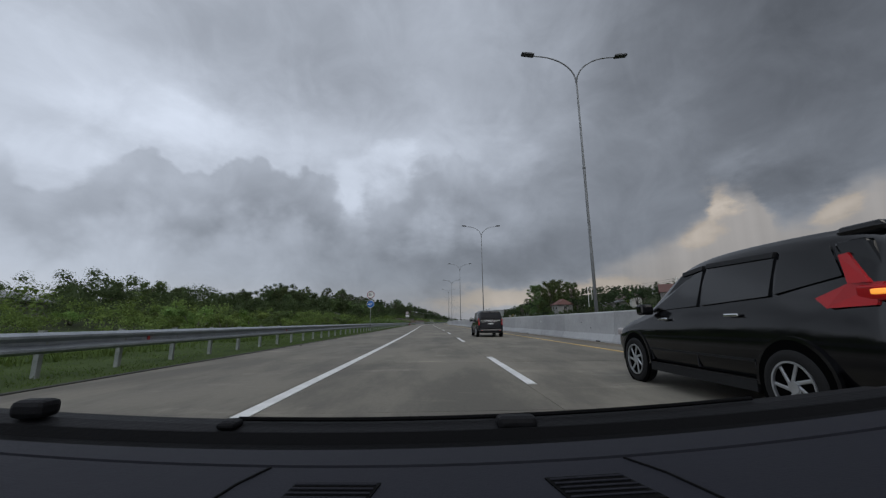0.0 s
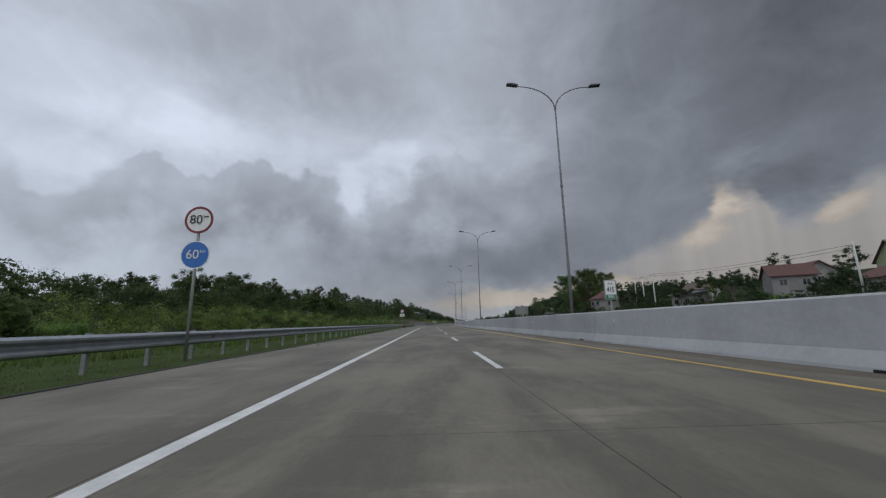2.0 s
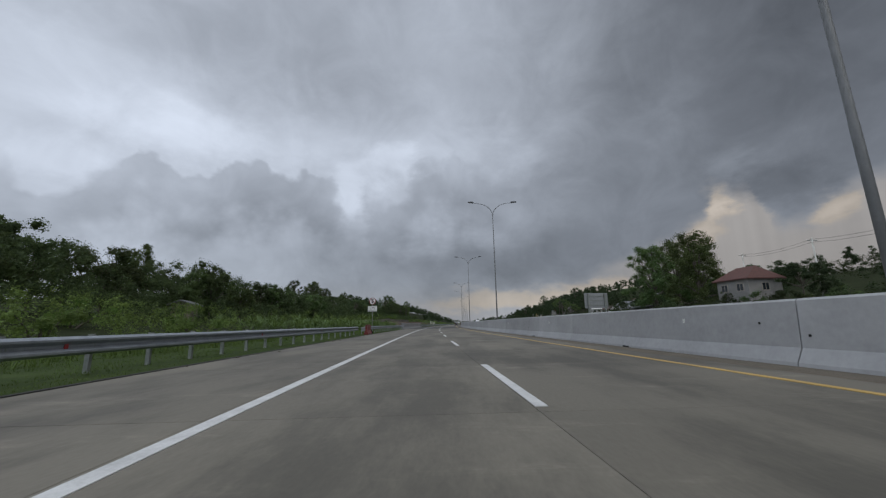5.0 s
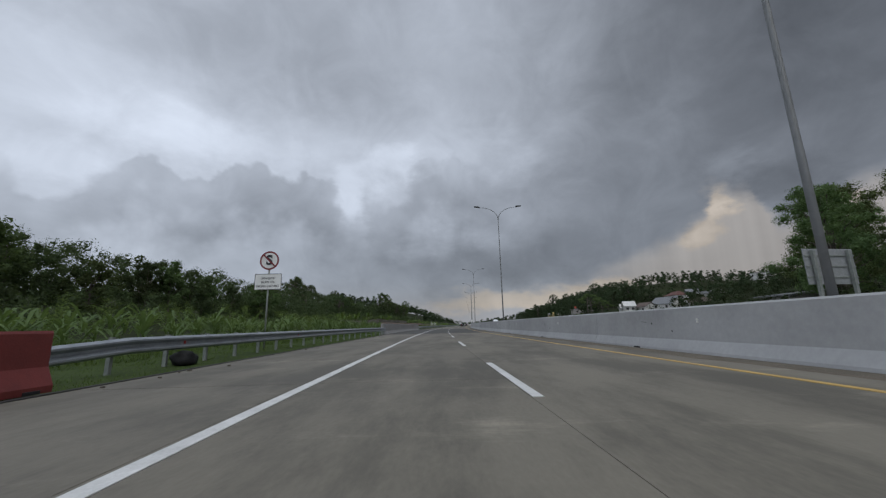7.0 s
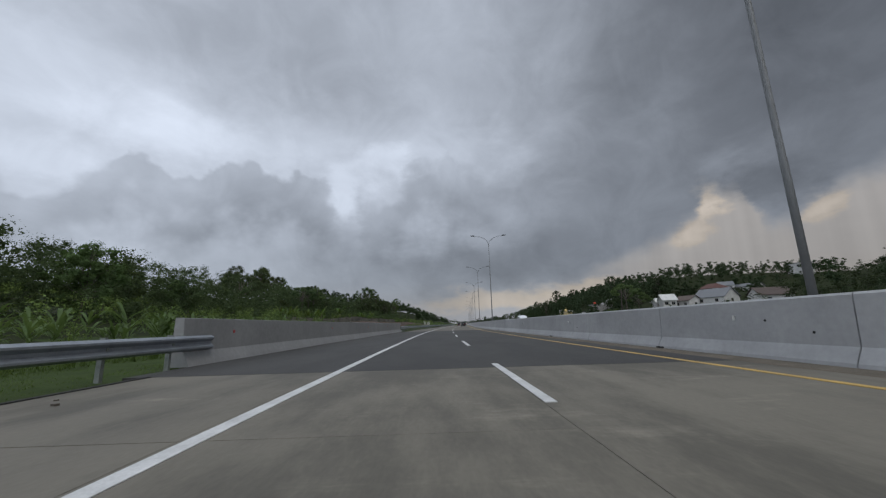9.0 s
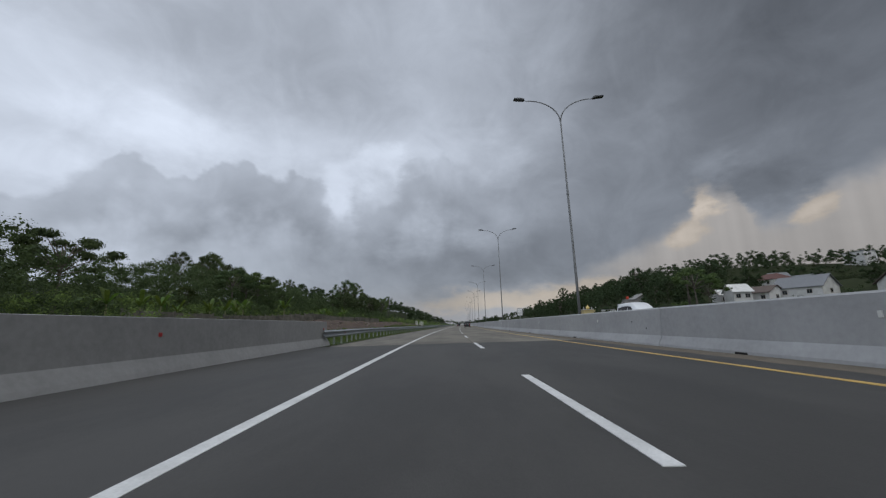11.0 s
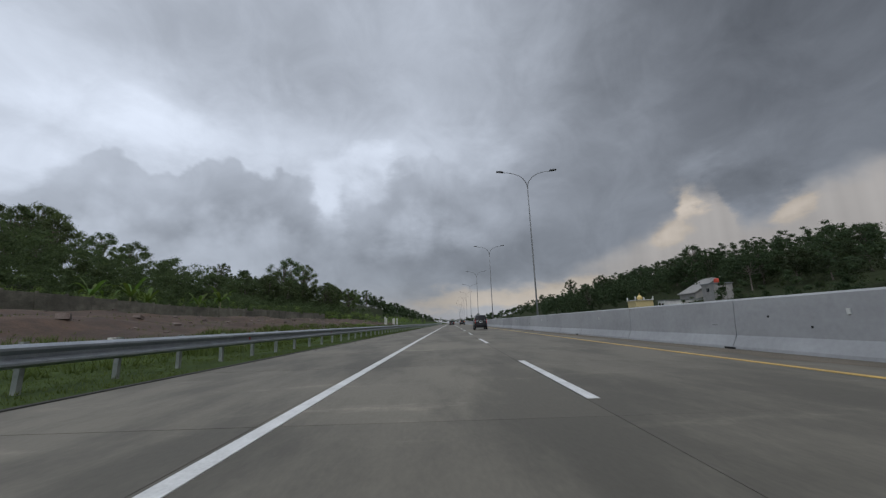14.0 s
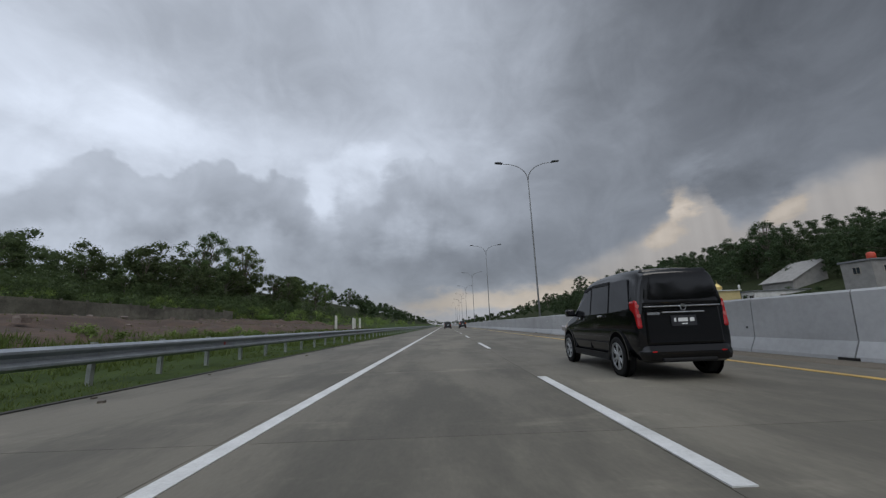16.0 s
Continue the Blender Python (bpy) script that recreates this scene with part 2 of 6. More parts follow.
def surface(name, dark, light, scale=4.0, rough=0.7, bump=0.15, metal=0.0, fine=60.0, spread=0.0, stretch=(1, 1, 1), where="Object", coat=0.0, island=0.0, rough_var=0.12, spec=0.5, blotch=0.0, smear=0.0):
    """A surface between two colours, with broad stains, fine grain, relief and uneven gloss."""
    m = bpy.data.materials.new(name)
    m.use_nodes = True
    t = m.node_tree
    bsdf = t.nodes["Principled BSDF"]
    tc = t.nodes.new("ShaderNodeTexCoord")
    mp = t.nodes.new("ShaderNodeMapping")
    mp.inputs["Scale"].default_value = stretch
    src = tc.outputs["Object"]
    if where == "World":
        src = t.nodes.new("ShaderNodeNewGeometry").outputs["Position"]
    a = t.nodes.new("ShaderNodeTexNoise")
    b = t.nodes.new("ShaderNodeTexNoise")
    a.inputs["Scale"].default_value, a.inputs["Detail"].default_value, a.inputs["Roughness"].default_value = scale, 6, 0.62
    b.inputs["Scale"].default_value, b.inputs["Detail"].default_value, b.inputs["Roughness"].default_value = fine, 3, 0.6
    mx = t.nodes.new("ShaderNodeMix")
    mx.inputs[0].default_value = 0.35
    ramp = t.nodes.new("ShaderNodeValToRGB")
    ramp.color_ramp.elements[0].position, ramp.color_ramp.elements[1].position = 0.32, 0.68
    ramp.color_ramp.elements[0].color, ramp.color_ramp.elements[1].color = (*dark, 1), (*light, 1)
    bp = t.nodes.new("ShaderNodeBump")
    bp.inputs["Strength"].default_value, bp.inputs["Distance"].default_value = bump, 0.02
    rr = t.nodes.new("ShaderNodeMapRange")
    rr.inputs[3].default_value, rr.inputs[4].default_value = max(rough - rough_var, 0.02), min(rough + rough_var, 1)
    links(t, (src, mp.inputs[0]), (mp.outputs[0], a.inputs[0]), (mp.outputs[0], b.inputs[0]), (a.outputs[0], mx.inputs[2]), (b.outputs[0], mx.inputs[3]),
          (mx.outputs[0], ramp.inputs[0]), (b.outputs[0], bp.inputs["Height"]), (bp.outputs[0], bsdf.inputs["Normal"]), (a.outputs[0], rr.inputs[0]), (rr.outputs[0], bsdf.inputs["Roughness"]))
    colour = ramp.outputs[0]
    if spread or island:
        hsv = t.nodes.new("ShaderNodeHueSaturation")
        vr = t.nodes.new("ShaderNodeMapRange")
        amount = spread or island
        vr.inputs[3].default_value, vr.inputs[4].default_value = 1 - amount, 1 + amount
        rnd = t.nodes.new("ShaderNodeObjectInfo").outputs["Random"]
        if island:
            geo = t.nodes.new("ShaderNodeNewGeometry").outputs["Random Per Island"]
            ad = t.nodes.new("ShaderNodeMath")
            ad.operation = "ADD"
            half = t.nodes.new("ShaderNodeMath")
            half.operation = "MULTIPLY"
            half.inputs[1].default_value = 0.5
            links(t, (geo, ad.inputs[0]), (rnd, ad.inputs[1]), (ad.outputs[0], half.inputs[0]))
            hv = t.nodes.new("ShaderNodeMapRange")
            hv.inputs[3].default_value, hv.inputs[4].default_value = 0.478, 0.522
            links(t, (rnd, hv.inputs[0]), (hv.outputs[0], hsv.inputs["Hue"]))
            rnd = half.outputs[0]
        links(t, (rnd, vr.inputs[0]), (vr.outputs[0], hsv.inputs["Value"]), (colour, hsv.inputs["Color"]))
        colour = hsv.outputs[0]
    if blotch:
        c = t.nodes.new("ShaderNodeTexNoise")
        c.inputs["Scale"].default_value, c.inputs["Detail"].default_value, c.inputs["Roughness"].default_value = 0.55, 7, 0.68
        cm = t.nodes.new("ShaderNodeMapping")
        cm.inputs["Scale"].default_value = (1.0, 0.32, 1.0)
        cr = t.nodes.new("ShaderNodeMapRange")
        cr.interpolation_type = "SMOOTHSTEP"
        for i, q in enumerate((0.38, 0.60, 1 - blotch * 0.7, 1 + blotch * 0.5)):
            cr.inputs[1 + i].default_value = q
        mul = t.nodes.new("ShaderNodeVectorMath")
        mul.operation = "SCALE"
        links(t, (src, cm.inputs[0]), (cm.outputs[0], c.inputs[0]), (c.outputs[0], cr.inputs[0]), (colour, mul.inputs[0]), (cr.outputs[0], mul.inputs["Scale"]))
        colour = mul.outputs[0]
    if smear:
        c = t.nodes.new("ShaderNodeTexNoise")
        c.inputs["Scale"].default_value, c.inputs["Detail"].default_value, c.inputs["Roughness"].default_value = 1.0, 6, 0.7
        cm = t.nodes.new("ShaderNodeMapping")
        cm.inputs["Scale"].default_value = (0.32, 0.9, 1.0)
        cr = t.nodes.new("ShaderNodeMapRange")
        cr.interpolation_type = "SMOOTHSTEP"
        for i, q in enumerate((0.55, 0.72, 1.0, 1 + smear)):
            cr.inputs[1 + i].default_value = q
        mul = t.nodes.new("ShaderNodeVectorMath")
        mul.operation = "SCALE"
        links(t, (src, cm.inputs[0]), (cm.outputs[0], c.inputs[0]), (c.outputs[0], cr.inputs[0]), (colour, mul.inputs[0]), (cr.outputs[0], mul.inputs["Scale"]))
        colour = mul.outputs[0]
    links(t, (colour, bsdf.inputs["Base Color"]))
    bsdf.inputs["Metallic"].default_value = metal
    bsdf.inputs["Specular IOR Level"].default_value = spec
    bsdf.inputs["Coat Weight"].default_value = coat
    bsdf.inputs["Coat Roughness"].default_value = 0.06
    return m


def plain(name, colour, rough=0.4, metal=0.0, emit=0.0, coat=0.0, spec=0.5):
    m = bpy.data.materials.new(name)
    m.use_nodes = True
    b = m.node_tree.nodes["Principled BSDF"]
    b.inputs["Base Color"].default_value, b.inputs["Roughness"].default_value, b.inputs["Metallic"].default_value = (*colour, 1), rough, metal
    b.inputs["Coat Weight"].default_value = coat
    b.inputs["Specular IOR Level"].default_value = spec
    if emit:
        b.inputs["Emission Color"].default_value, b.inputs["Emission Strength"].default_value = (*colour, 1), emit
    return m


M_CONC = surface("pavement_concrete", (0.098, 0.088, 0.068), (0.140, 0.127, 0.099), smear=0.55, blotch=0.42, scale=0.35, rough=0.78, fine=25, where="World", stretch=(1, 0.35, 1), spread=0.10, bump=0.12)
M_JOINT = surface("joint_filler", (0.07, 0.064, 0.055), (0.11, 0.10, 0.088), scale=2, rough=0.9)
M_ASPH = surface("asphalt", (0.030, 0.0285, 0.026), (0.050, 0.0475, 0.043), blotch=0.25, scale=0.5, rough=0.8, fine=90, where="World", stretch=(1, 0.3, 1))
M_WHITE = surface("road_paint_white", (0.40, 0.40, 0.385), (0.66, 0.66, 0.64), scale=2.0, rough=0.6, fine=40, where="World")
M_YELLOW = surface("road_paint_yellow", (0.30, 0.195, 0.06), (0.60, 0.39, 0.10), scale=1.6, rough=0.6, fine=40, where="World")
M_BARRIER = surface("cast_concrete", (0.288, 0.288, 0.284), (0.390, 0.390, 0.385), blotch=0.09, scale=0.5, rough=0.8, fine=7, where="World", spread=0.09, bump=0.08)
M_PARAPET = surface("parapet_concrete", (0.195, 0.195, 0.192), (0.295, 0.295, 0.290), scale=0.5, rough=0.8, fine=7, where="World", bump=0.08)
M_ZINC = surface("galvanised_steel", (0.20, 0.22, 0.24), (0.36, 0.38, 0.41), scale=3, rough=0.5, metal=0.6, fine=50, bump=0.03, where="World")
M_POST = surface("post_steel", (0.17, 0.185, 0.17), (0.31, 0.325, 0.30), scale=5, rough=0.6, metal=0.3, bump=0.03)
M_POLE = surface("lamp_pole_steel", (0.12, 0.125, 0.125), (0.19, 0.195, 0.195), scale=3, rough=0.6, metal=0.15, bump=0.02)
M_RED = plain("reflector_red", (0.35, 0.02, 0.02), 0.3)
M_LAMP = plain("lamp_head_grey", (0.05, 0.055, 0.06), 0.4, 0.3)
M_GRASS = surface("verge_grass", (0.026, 0.042, 0.013), (0.062, 0.086, 0.030), scale=0.7, rough=0.95, fine=14, where="World", bump=0.5, spec=0.05)
M_SOIL = surface("red_soil", (0.026, 0.0155, 0.0095), (0.088, 0.052, 0.032), scale=0.9, rough=0.95, fine=7, where="World", bump=0.9, blotch=0.3)
M_LEAF = surface("leaf_green", (0.056, 0.086, 0.034), (0.122, 0.166, 0.068), spec=0.12, scale=0.8, rough=0.7, fine=5, island=0.55, bump=0.0)
M_LEAF_DARK = surface("leaf_dark_green", (0.043, 0.064, 0.031), (0.092, 0.122, 0.057), spec=0.12, scale=0.8, rough=0.7, fine=5, island=0.55, bump=0.0)
M_LEAF_LIGHT = surface("leaf_fresh_green", (0.062, 0.108, 0.022), (0.125, 0.190, 0.045), spec=0.2, scale=0.8, rough=0.6, fine=5, island=0.45, bump=0.0)
M_BLADE = surface("grass_blade", (0.058, 0.090, 0.027), (0.120, 0.160, 0.056), island=0.30, scale=0.6, rough=0.8, fine=4, where="World", bump=0.0, spec=0.05)
M_SCRUB = surface("scrub_leaf", (0.092, 0.152, 0.044), (0.190, 0.265, 0.088), spec=0.12, scale=0.5, rough=0.7, fine=4, island=0.4, bump=0.0, where="World", blotch=0.5)
M_CROP = surface("crop_leaf", (0.07, 0.115, 0.038), (0.15, 0.215, 0.085), scale=0.6, rough=0.6, fine=4, where="World", bump=0.0, spec=0.15)
M_LEAF_HILL = surface("leaf_hill_green", (0.028, 0.043, 0.023), (0.064, 0.088, 0.045), spec=0.1, scale=0.8, rough=0.7, fine=5, island=0.5, bump=0.0)
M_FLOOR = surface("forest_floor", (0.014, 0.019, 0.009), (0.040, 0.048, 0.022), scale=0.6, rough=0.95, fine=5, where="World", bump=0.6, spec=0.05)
for m in (M_LEAF, M_LEAF_DARK, M_LEAF_LIGHT, M_BLADE, M_CROP, M_SCRUB, M_LEAF_HILL):
    t = m.node_tree
    bsdf, out = t.nodes["Principled BSDF"], t.nodes["Material Output"]
    colour = bsdf.inputs["Base Color"].links[0].from_socket
    gain = t.nodes.new("ShaderNodeVectorMath")
    gain.operation = "MULTIPLY"
    gain.inputs[1].default_value = (1.25, 1.2, 0.8)
    thin = t.nodes.new("ShaderNodeBsdfTranslucent")
    mix = t.nodes.new("ShaderNodeMixShader")
    mix.inputs[0].default_value = 0.36
    links(t, (colour, gain.inputs[0]), (gain.outputs[0], thin.inputs[0]), (bsdf.outputs[0], mix.inputs[1]), (thin.outputs[0], mix.inputs[2]), (mix.outputs[0], out.inputs[0]))
M_BARK = surface("bark", (0.06, 0.05, 0.04), (0.14, 0.12, 0.095), scale=5, rough=0.9, stretch=(1, 1, 0.2), bump=0.4)
M_WOOD = surface("weathered_wood", (0.16, 0.13, 0.10), (0.28, 0.24, 0.19), scale=4, rough=0.85)


def smooth01(v, lo, hi):
    u = min(max((v - lo) / (hi - lo), 0), 1)
    return u * u * (3 - 2 * u)


# ---- mesh helpers ----
def part(name, bm, material, parent=None, label="", smooth=False):
    me = bpy.data.meshes.new(name)
    bm.to_mesh(me)
    bm.free()
    return mesh_part(name, me, material, parent, label, smooth)


def mesh_part(name, me, material, parent=None, label="", smooth=False):
    for m in (material if isinstance(material, (list, tuple)) else [material]):
        me.materials.append(m)
    if smooth:
        me.polygons.foreach_set("use_smooth", [True] * len(me.polygons))
    ob = new(name, me)
    if parent:
        ob.parent = parent
    if label:
        tagged(ob, label)
    return ob


def thing(name, m, label, category, group="", kind=""):
    e = new(name)
    e.matrix_world = m
    e.empty_display_size = 0.2
    return tagged(e, label, category, group, kind)


def box(bm, lo, hi, bevel=0.0, m=None):
    """A box from corner lo to corner hi, its edges bevelled, added to bm."""
    made = bmesh.ops.create_cube(bm, size=1)["verts"]
    c = [(l + h) / 2 for l, h in zip(lo, hi)]
    d = [h - l for l, h in zip(lo, hi)]
    for v in made:
        v.co = Vector([v.co[i] * d[i] + c[i] for i in range(3)])
    if bevel:
        es = list({e for v in made for e in v.link_edges})
        made = bmesh.ops.bevel(bm, geom=es, offset=bevel, segments=2, affect="EDGES", profile=0.5)["verts"]
    if m:
        for v in made:
            v.co = m @ v.co
    return made


def tube(bm, points, radii, sides=10, cap=True):
    """A round bar along points, with a radius at each."""
    rings = []
    for i, p in enumerate(points):
        p = Vector(p)
        d = Vector(points[min(i + 1, len(points) - 1)]) - Vector(points[max(i - 1, 0)])
        q = d.to_track_quat("Z", "Y")
        r = radii[i] if isinstance(radii, (list, tuple)) else radii
        rings.append([bm.verts.new(p + q @ Vector((r * math.cos(k * math.tau / sides), r * math.sin(k * math.tau / sides), 0))) for k in range(sides)])
    for a, b in zip(rings, rings[1:]):
        for k in range(sides):
            bm.faces.new((a[k], a[(k + 1) % sides], b[(k + 1) % sides], b[k]))
    if cap:
        bm.faces.new(rings[0][::-1])
        bm.faces.new(rings[-1])


def ribbon(bm, s0, s1, profile, step=4.0, closed=True, base=None):
    """A profile of (a, z) points carried along the road from s0 to s1, in the frame of base."""
    n = max(2, int(math.ceil((s1 - s0) / step)) + 1)
    inv = base.inverted() if base else Matrix()
    rows = [[bm.verts.new(inv @ at(s, a, z)) for a, z in profile] for s in np.linspace(s0, s1, n)]
    k = len(profile)
    for p, q in zip(rows, rows[1:]):
        for i in range(k if closed else k - 1):
            j = (i + 1) % k
            bm.faces.new((p[i], q[i], q[j], p[j]))
    if closed:
        bm.faces.new(rows[0])
        bm.faces.new(rows[-1][::-1])
    bmesh.ops.recalc_face_normals(bm, faces=bm.faces)


# ---- the lie of the land ----
def hollow(s, a):
    """1 in the open hollow on the far side where the village stands, 0 outside."""
    if not (290 < s < 475 and 45 < a < 235):
        return 0.0
    return smooth01(a - 0.80 * (s - 263), -10, 4) * smooth01(0.93 * (s - 197) - a, -25, 8) * smooth01(a, 48, 75) * smooth01(a, 215, 185) * smooth01(s, 475, 450)


def land(s, a):
    """The ground's height beside the road."""
    bumps = noise.noise(Vector((s * 0.045, a * 0.045, 3.1)))
    if a < 0:
        d = -a - 7.5
        if d < 0:
            return -0.16 if a > -6.0 else -0.05
        late = smooth01(s, 272, 300)
        early = 2.0 * smooth01(d, 8, 40) + 6.0 * smooth01(d, 45, 150)
        cut = (1.8 + 0.9 * smooth01(s, 308, 340)) * min(max((d - 2) / 23, 0), 1) + 5.5 * smooth01(d, 27, 60) + 9 * smooth01(d, 50, 120)
        cut += 8 * smooth01(s, 430, 560) * smooth01(d, 22, 70)
        mid = smooth01(s, 140, 190) * 2.0 * smooth01(d, 14, 50)
        heaps = late * smooth01(d, 5.5, 9) * smooth01(d, 25, 22) * (0.55 * abs(noise.noise(Vector((s * 0.11, a * 0.22, 9)))) + 0.28 * noise.noise(Vector((s * 0.4, a * 0.5, 4))) + 0.35 * smooth01(noise.noise(Vector((s * 0.05, a * 0.3, 1))), 0.0, 0.12))
        return (early + mid) * (1 - late) + cut * late + heaps + bumps * (0.08 + 1.0 * smooth01(d, 8, 60)) - 0.03
    d = a - 21
    if d < 0:
        return -0.16 if a < 20.3 else -0.1
    slope = 13.0 * smooth01(d, 8, 110) + 8 * smooth01(d, 70, 200)
    late = smooth01(s, 300, 380)
    hill = 4.0 * smooth01(d, 10, 50) + (20.0 + 9.0 * smooth01(s, 420, 520)) * smooth01(d, 40, 150)
    far = smooth01(s, 880, 1200)
    return (slope * (1 - late) + hill * late) * (1 - 0.75 * far) + bumps * (0.1 + 1.5 * smooth01(d, 5, 60)) - 0.06 - hollow(s, a) * (5.0 + 4.5 * smooth01(a, 95, 175))


def build_ground():
    ss = np.concatenate([np.arange(-160, 285, 5.0), np.arange(285, 440, 1.6), np.arange(440, 1500, 25.0)])
    aa = np.concatenate([-np.geomspace(700, 30, 30), np.arange(-29, -6, 0.9), [-6.0, -2, 2, 8, 14, 20.2], np.arange(21, 40, 2.0), np.geomspace(40, 700, 24)])
    verts = [at(s, a, land(s, a)) for s in ss for a in aa]
    k = len(aa)
    faces, mats = [], []
    for i in range(len(ss) - 1):
        for j in range(k - 1):
            faces.append((i * k + j, i * k + j + 1, (i + 1) * k + j + 1, (i + 1) * k + j))
            ragged = 1.2 * noise.noise(Vector((ss[i] * 0.12, aa[j] * 0.3, 0)))
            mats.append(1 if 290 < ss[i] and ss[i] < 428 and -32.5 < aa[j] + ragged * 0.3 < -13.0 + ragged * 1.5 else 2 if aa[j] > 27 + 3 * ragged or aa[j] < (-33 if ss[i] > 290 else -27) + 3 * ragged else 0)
    me = bpy.data.meshes.new("ground")
    me.from_pydata(verts, [], faces)
    me.polygons.foreach_set("material_index", mats)
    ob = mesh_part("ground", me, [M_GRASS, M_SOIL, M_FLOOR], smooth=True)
    tagged(ob, "green grass land with a strip of bare red soil", "ground", kind="structure")


build_ground()

# ---- carriageway ----
bm = bmesh.new()
ribbon(bm, -60, 900, [(-6.15, -0.02), (7.5, -0.02), (7.5, -0.3), (-6.15, -0.3)])
road = part("road", bm, M_JOINT)
tagged(road, "two-lane toll road of grey concrete slabs with a broad shoulder", "road", kind="structure")
bm = bmesh.new()
ribbon(bm, 218.2, 269.7, [(-6.75, 0.006), (7.5, 0.006), (7.5, -0.1), (-6.75, -0.1)])
tagged(part("asphalt_surface", bm, M_ASPH), "dark asphalt surfacing on the bridge deck", "asphalt", kind="structure")
bm = bmesh.new()
ribbon(bm, -60, 900, [(8.9, 0.0), (20.2, 0.0), (20.2, -0.3), (8.9, -0.3)])
tagged(part("opposite_road", bm, M_CONC), "grey concrete carriageway behind the median barrier", "road", kind="structure")
bm = bmesh.new()
ribbon(bm, -60, 900, [(-2.14, 0.012), (-1.96, 0.012), (-1.96, 0.0), (-2.14, 0.0)])
tagged(part("edge_line", bm, M_WHITE), "solid white painted edge line along the lane", "road marking", kind="structure")
bm = bmesh.new()
ribbon(bm, -60, 900, [(5.77, 0.012), (5.92, 0.012), (5.92, 0.0), (5.77, 0.0)])
tagged(part("median_line", bm, M_YELLOW), "solid yellow painted line beside the median", "road marking", kind="structure")
dash = None
for k in range(-3, 60):
    s = 49.9 + 12.65 * k
    if dash is None:
        bm = bmesh.new()
        box(bm, (-0.075, 0, 0), (0.075, 4.6, 0.013))
        dash = part("lane_dash", bm, M_WHITE)
        tagged(dash, "white painted dash of the broken lane line", "road marking", "dashes of the lane line")
        dash.matrix_world = stand(s, 1.51)
    else:
        copy_thing(dash, stand(s, 1.51))


# ---- median barrier ----
JERSEY = [(7.40, 0.0), (7.42, 0.10), (7.56, 0.38), (7.62, 1.30), (7.66, 1.345), (7.82, 1.345), (7.86, 1.30), (7.92, 0.38), (8.02, 0.0)]
barrier = thing("median_barrier", Matrix(), "grey cast concrete median barrier in sections", "barrier", kind="structure")
rng = random.Random(4)
s = -40.0
while s < 800:
    n = rng.choice((2.4, 4.2, 6.0, 6.0, 9.0, 12.0)) if s < 420 else 40.0
    bm = bmesh.new()
    ribbon(bm, s + 0.014, s + n - 0.014, JERSEY, step=6)
    part("section", bm, M_BARRIER, barrier)
    s += n
bm = bmesh.new()
ribbon(bm, -60, 900, [(16.22 - a, z) for a, z in JERSEY], step=8)
tagged(part("rear_barrier", bm, M_BARRIER), "grey concrete barrier of the opposite carriageway", "barrier", kind="structure")

# reflector plates, drain slots and scrapes on the barrier
M_TAG = plain("reflector_white", (0.62, 0.62, 0.58), 0.35)
# slots and holes are solid pieces; their inner shade is this dark colour
M_SLOT = plain("drain_shadow", (0.012, 0.011, 0.010), 0.9)
tag_mesh = slot_mesh = None
s = 33.0
while s < 420:
    for kind, z, a in (("tag", 0.93, 7.583), ("slot", 0.035, 7.403)):
        data = tag_mesh if kind == "tag" else slot_mesh
        if data is None:
            bm = bmesh.new()
            if kind == "tag":
                box(bm, (-0.012, -0.035, -0.06), (0.012, 0.035, 0.06), 0.004)
                ob = part("reflector", bm, M_TAG, barrier, "small white reflector plate")
                tag_mesh = ob.data
            else:
                box(bm, (-0.02, -0.19, -0.03), (0.015, 0.19, 0.045), 0.008)
                ob = part("drain_slot", bm, M_SLOT, barrier, "dark drain slot")
                slot_mesh = ob.data
        else:
            ob = new("reflector" if kind == "tag" else "drain_slot", data)
            ob.parent = barrier
        ob.matrix_world = stand(s + (0 if kind == "tag" else 3.1), a, z)
    s += 12.4
hole = None
s = 41.0
while s < 420:
    for ds, z in ((0.0, 0.62), (1.1, 0.86)):
        if hole is None:
            bm = bmesh.new()
            tube(bm, [(-0.012, 0, 0), (0.012, 0, 0)], [0.028, 0.028], 10)
            ob = part("lifting_hole", bm, M_SLOT, barrier, "small dark lifting hole")
            hole = ob.data
        else:
            ob = new("lifting_hole", hole)
            ob.parent = barrier
        ob.matrix_world = stand(s + ds, 7.562 + 0.065 * (z - 0.38), z)
    s += rng.choice((8.0, 13.0, 21.0))
M_SCRAPE = surface("rubber_mark", (0.07, 0.07, 0.07), (0.14, 0.14, 0.14), scale=6, rough=0.9)
for s, z in ((71.2, 0.8), (98.0, 0.62), (184.6, 0.86), (214.0, 0.55), (322.0, 0.6)):
    bm = bmesh.new()
    wide = rng.uniform(0.08, 0.22)
    for k in range(2):
        box(bm, (-0.002, -wide, -0.006 + k * 0.05), (0.003, wide * (0.7 + 0.2 * k), 0.008 + k * 0.05), 0.002, Matrix.Rotation(rng.uniform(-0.1, 0.1), 4, "X"))
    ob = part("scrape", bm, M_SCRAPE, barrier, "dark scrape mark")
    ob.matrix_world = stand(s, 7.565 + 0.06 * (z - 0.38) / 0.92, z)

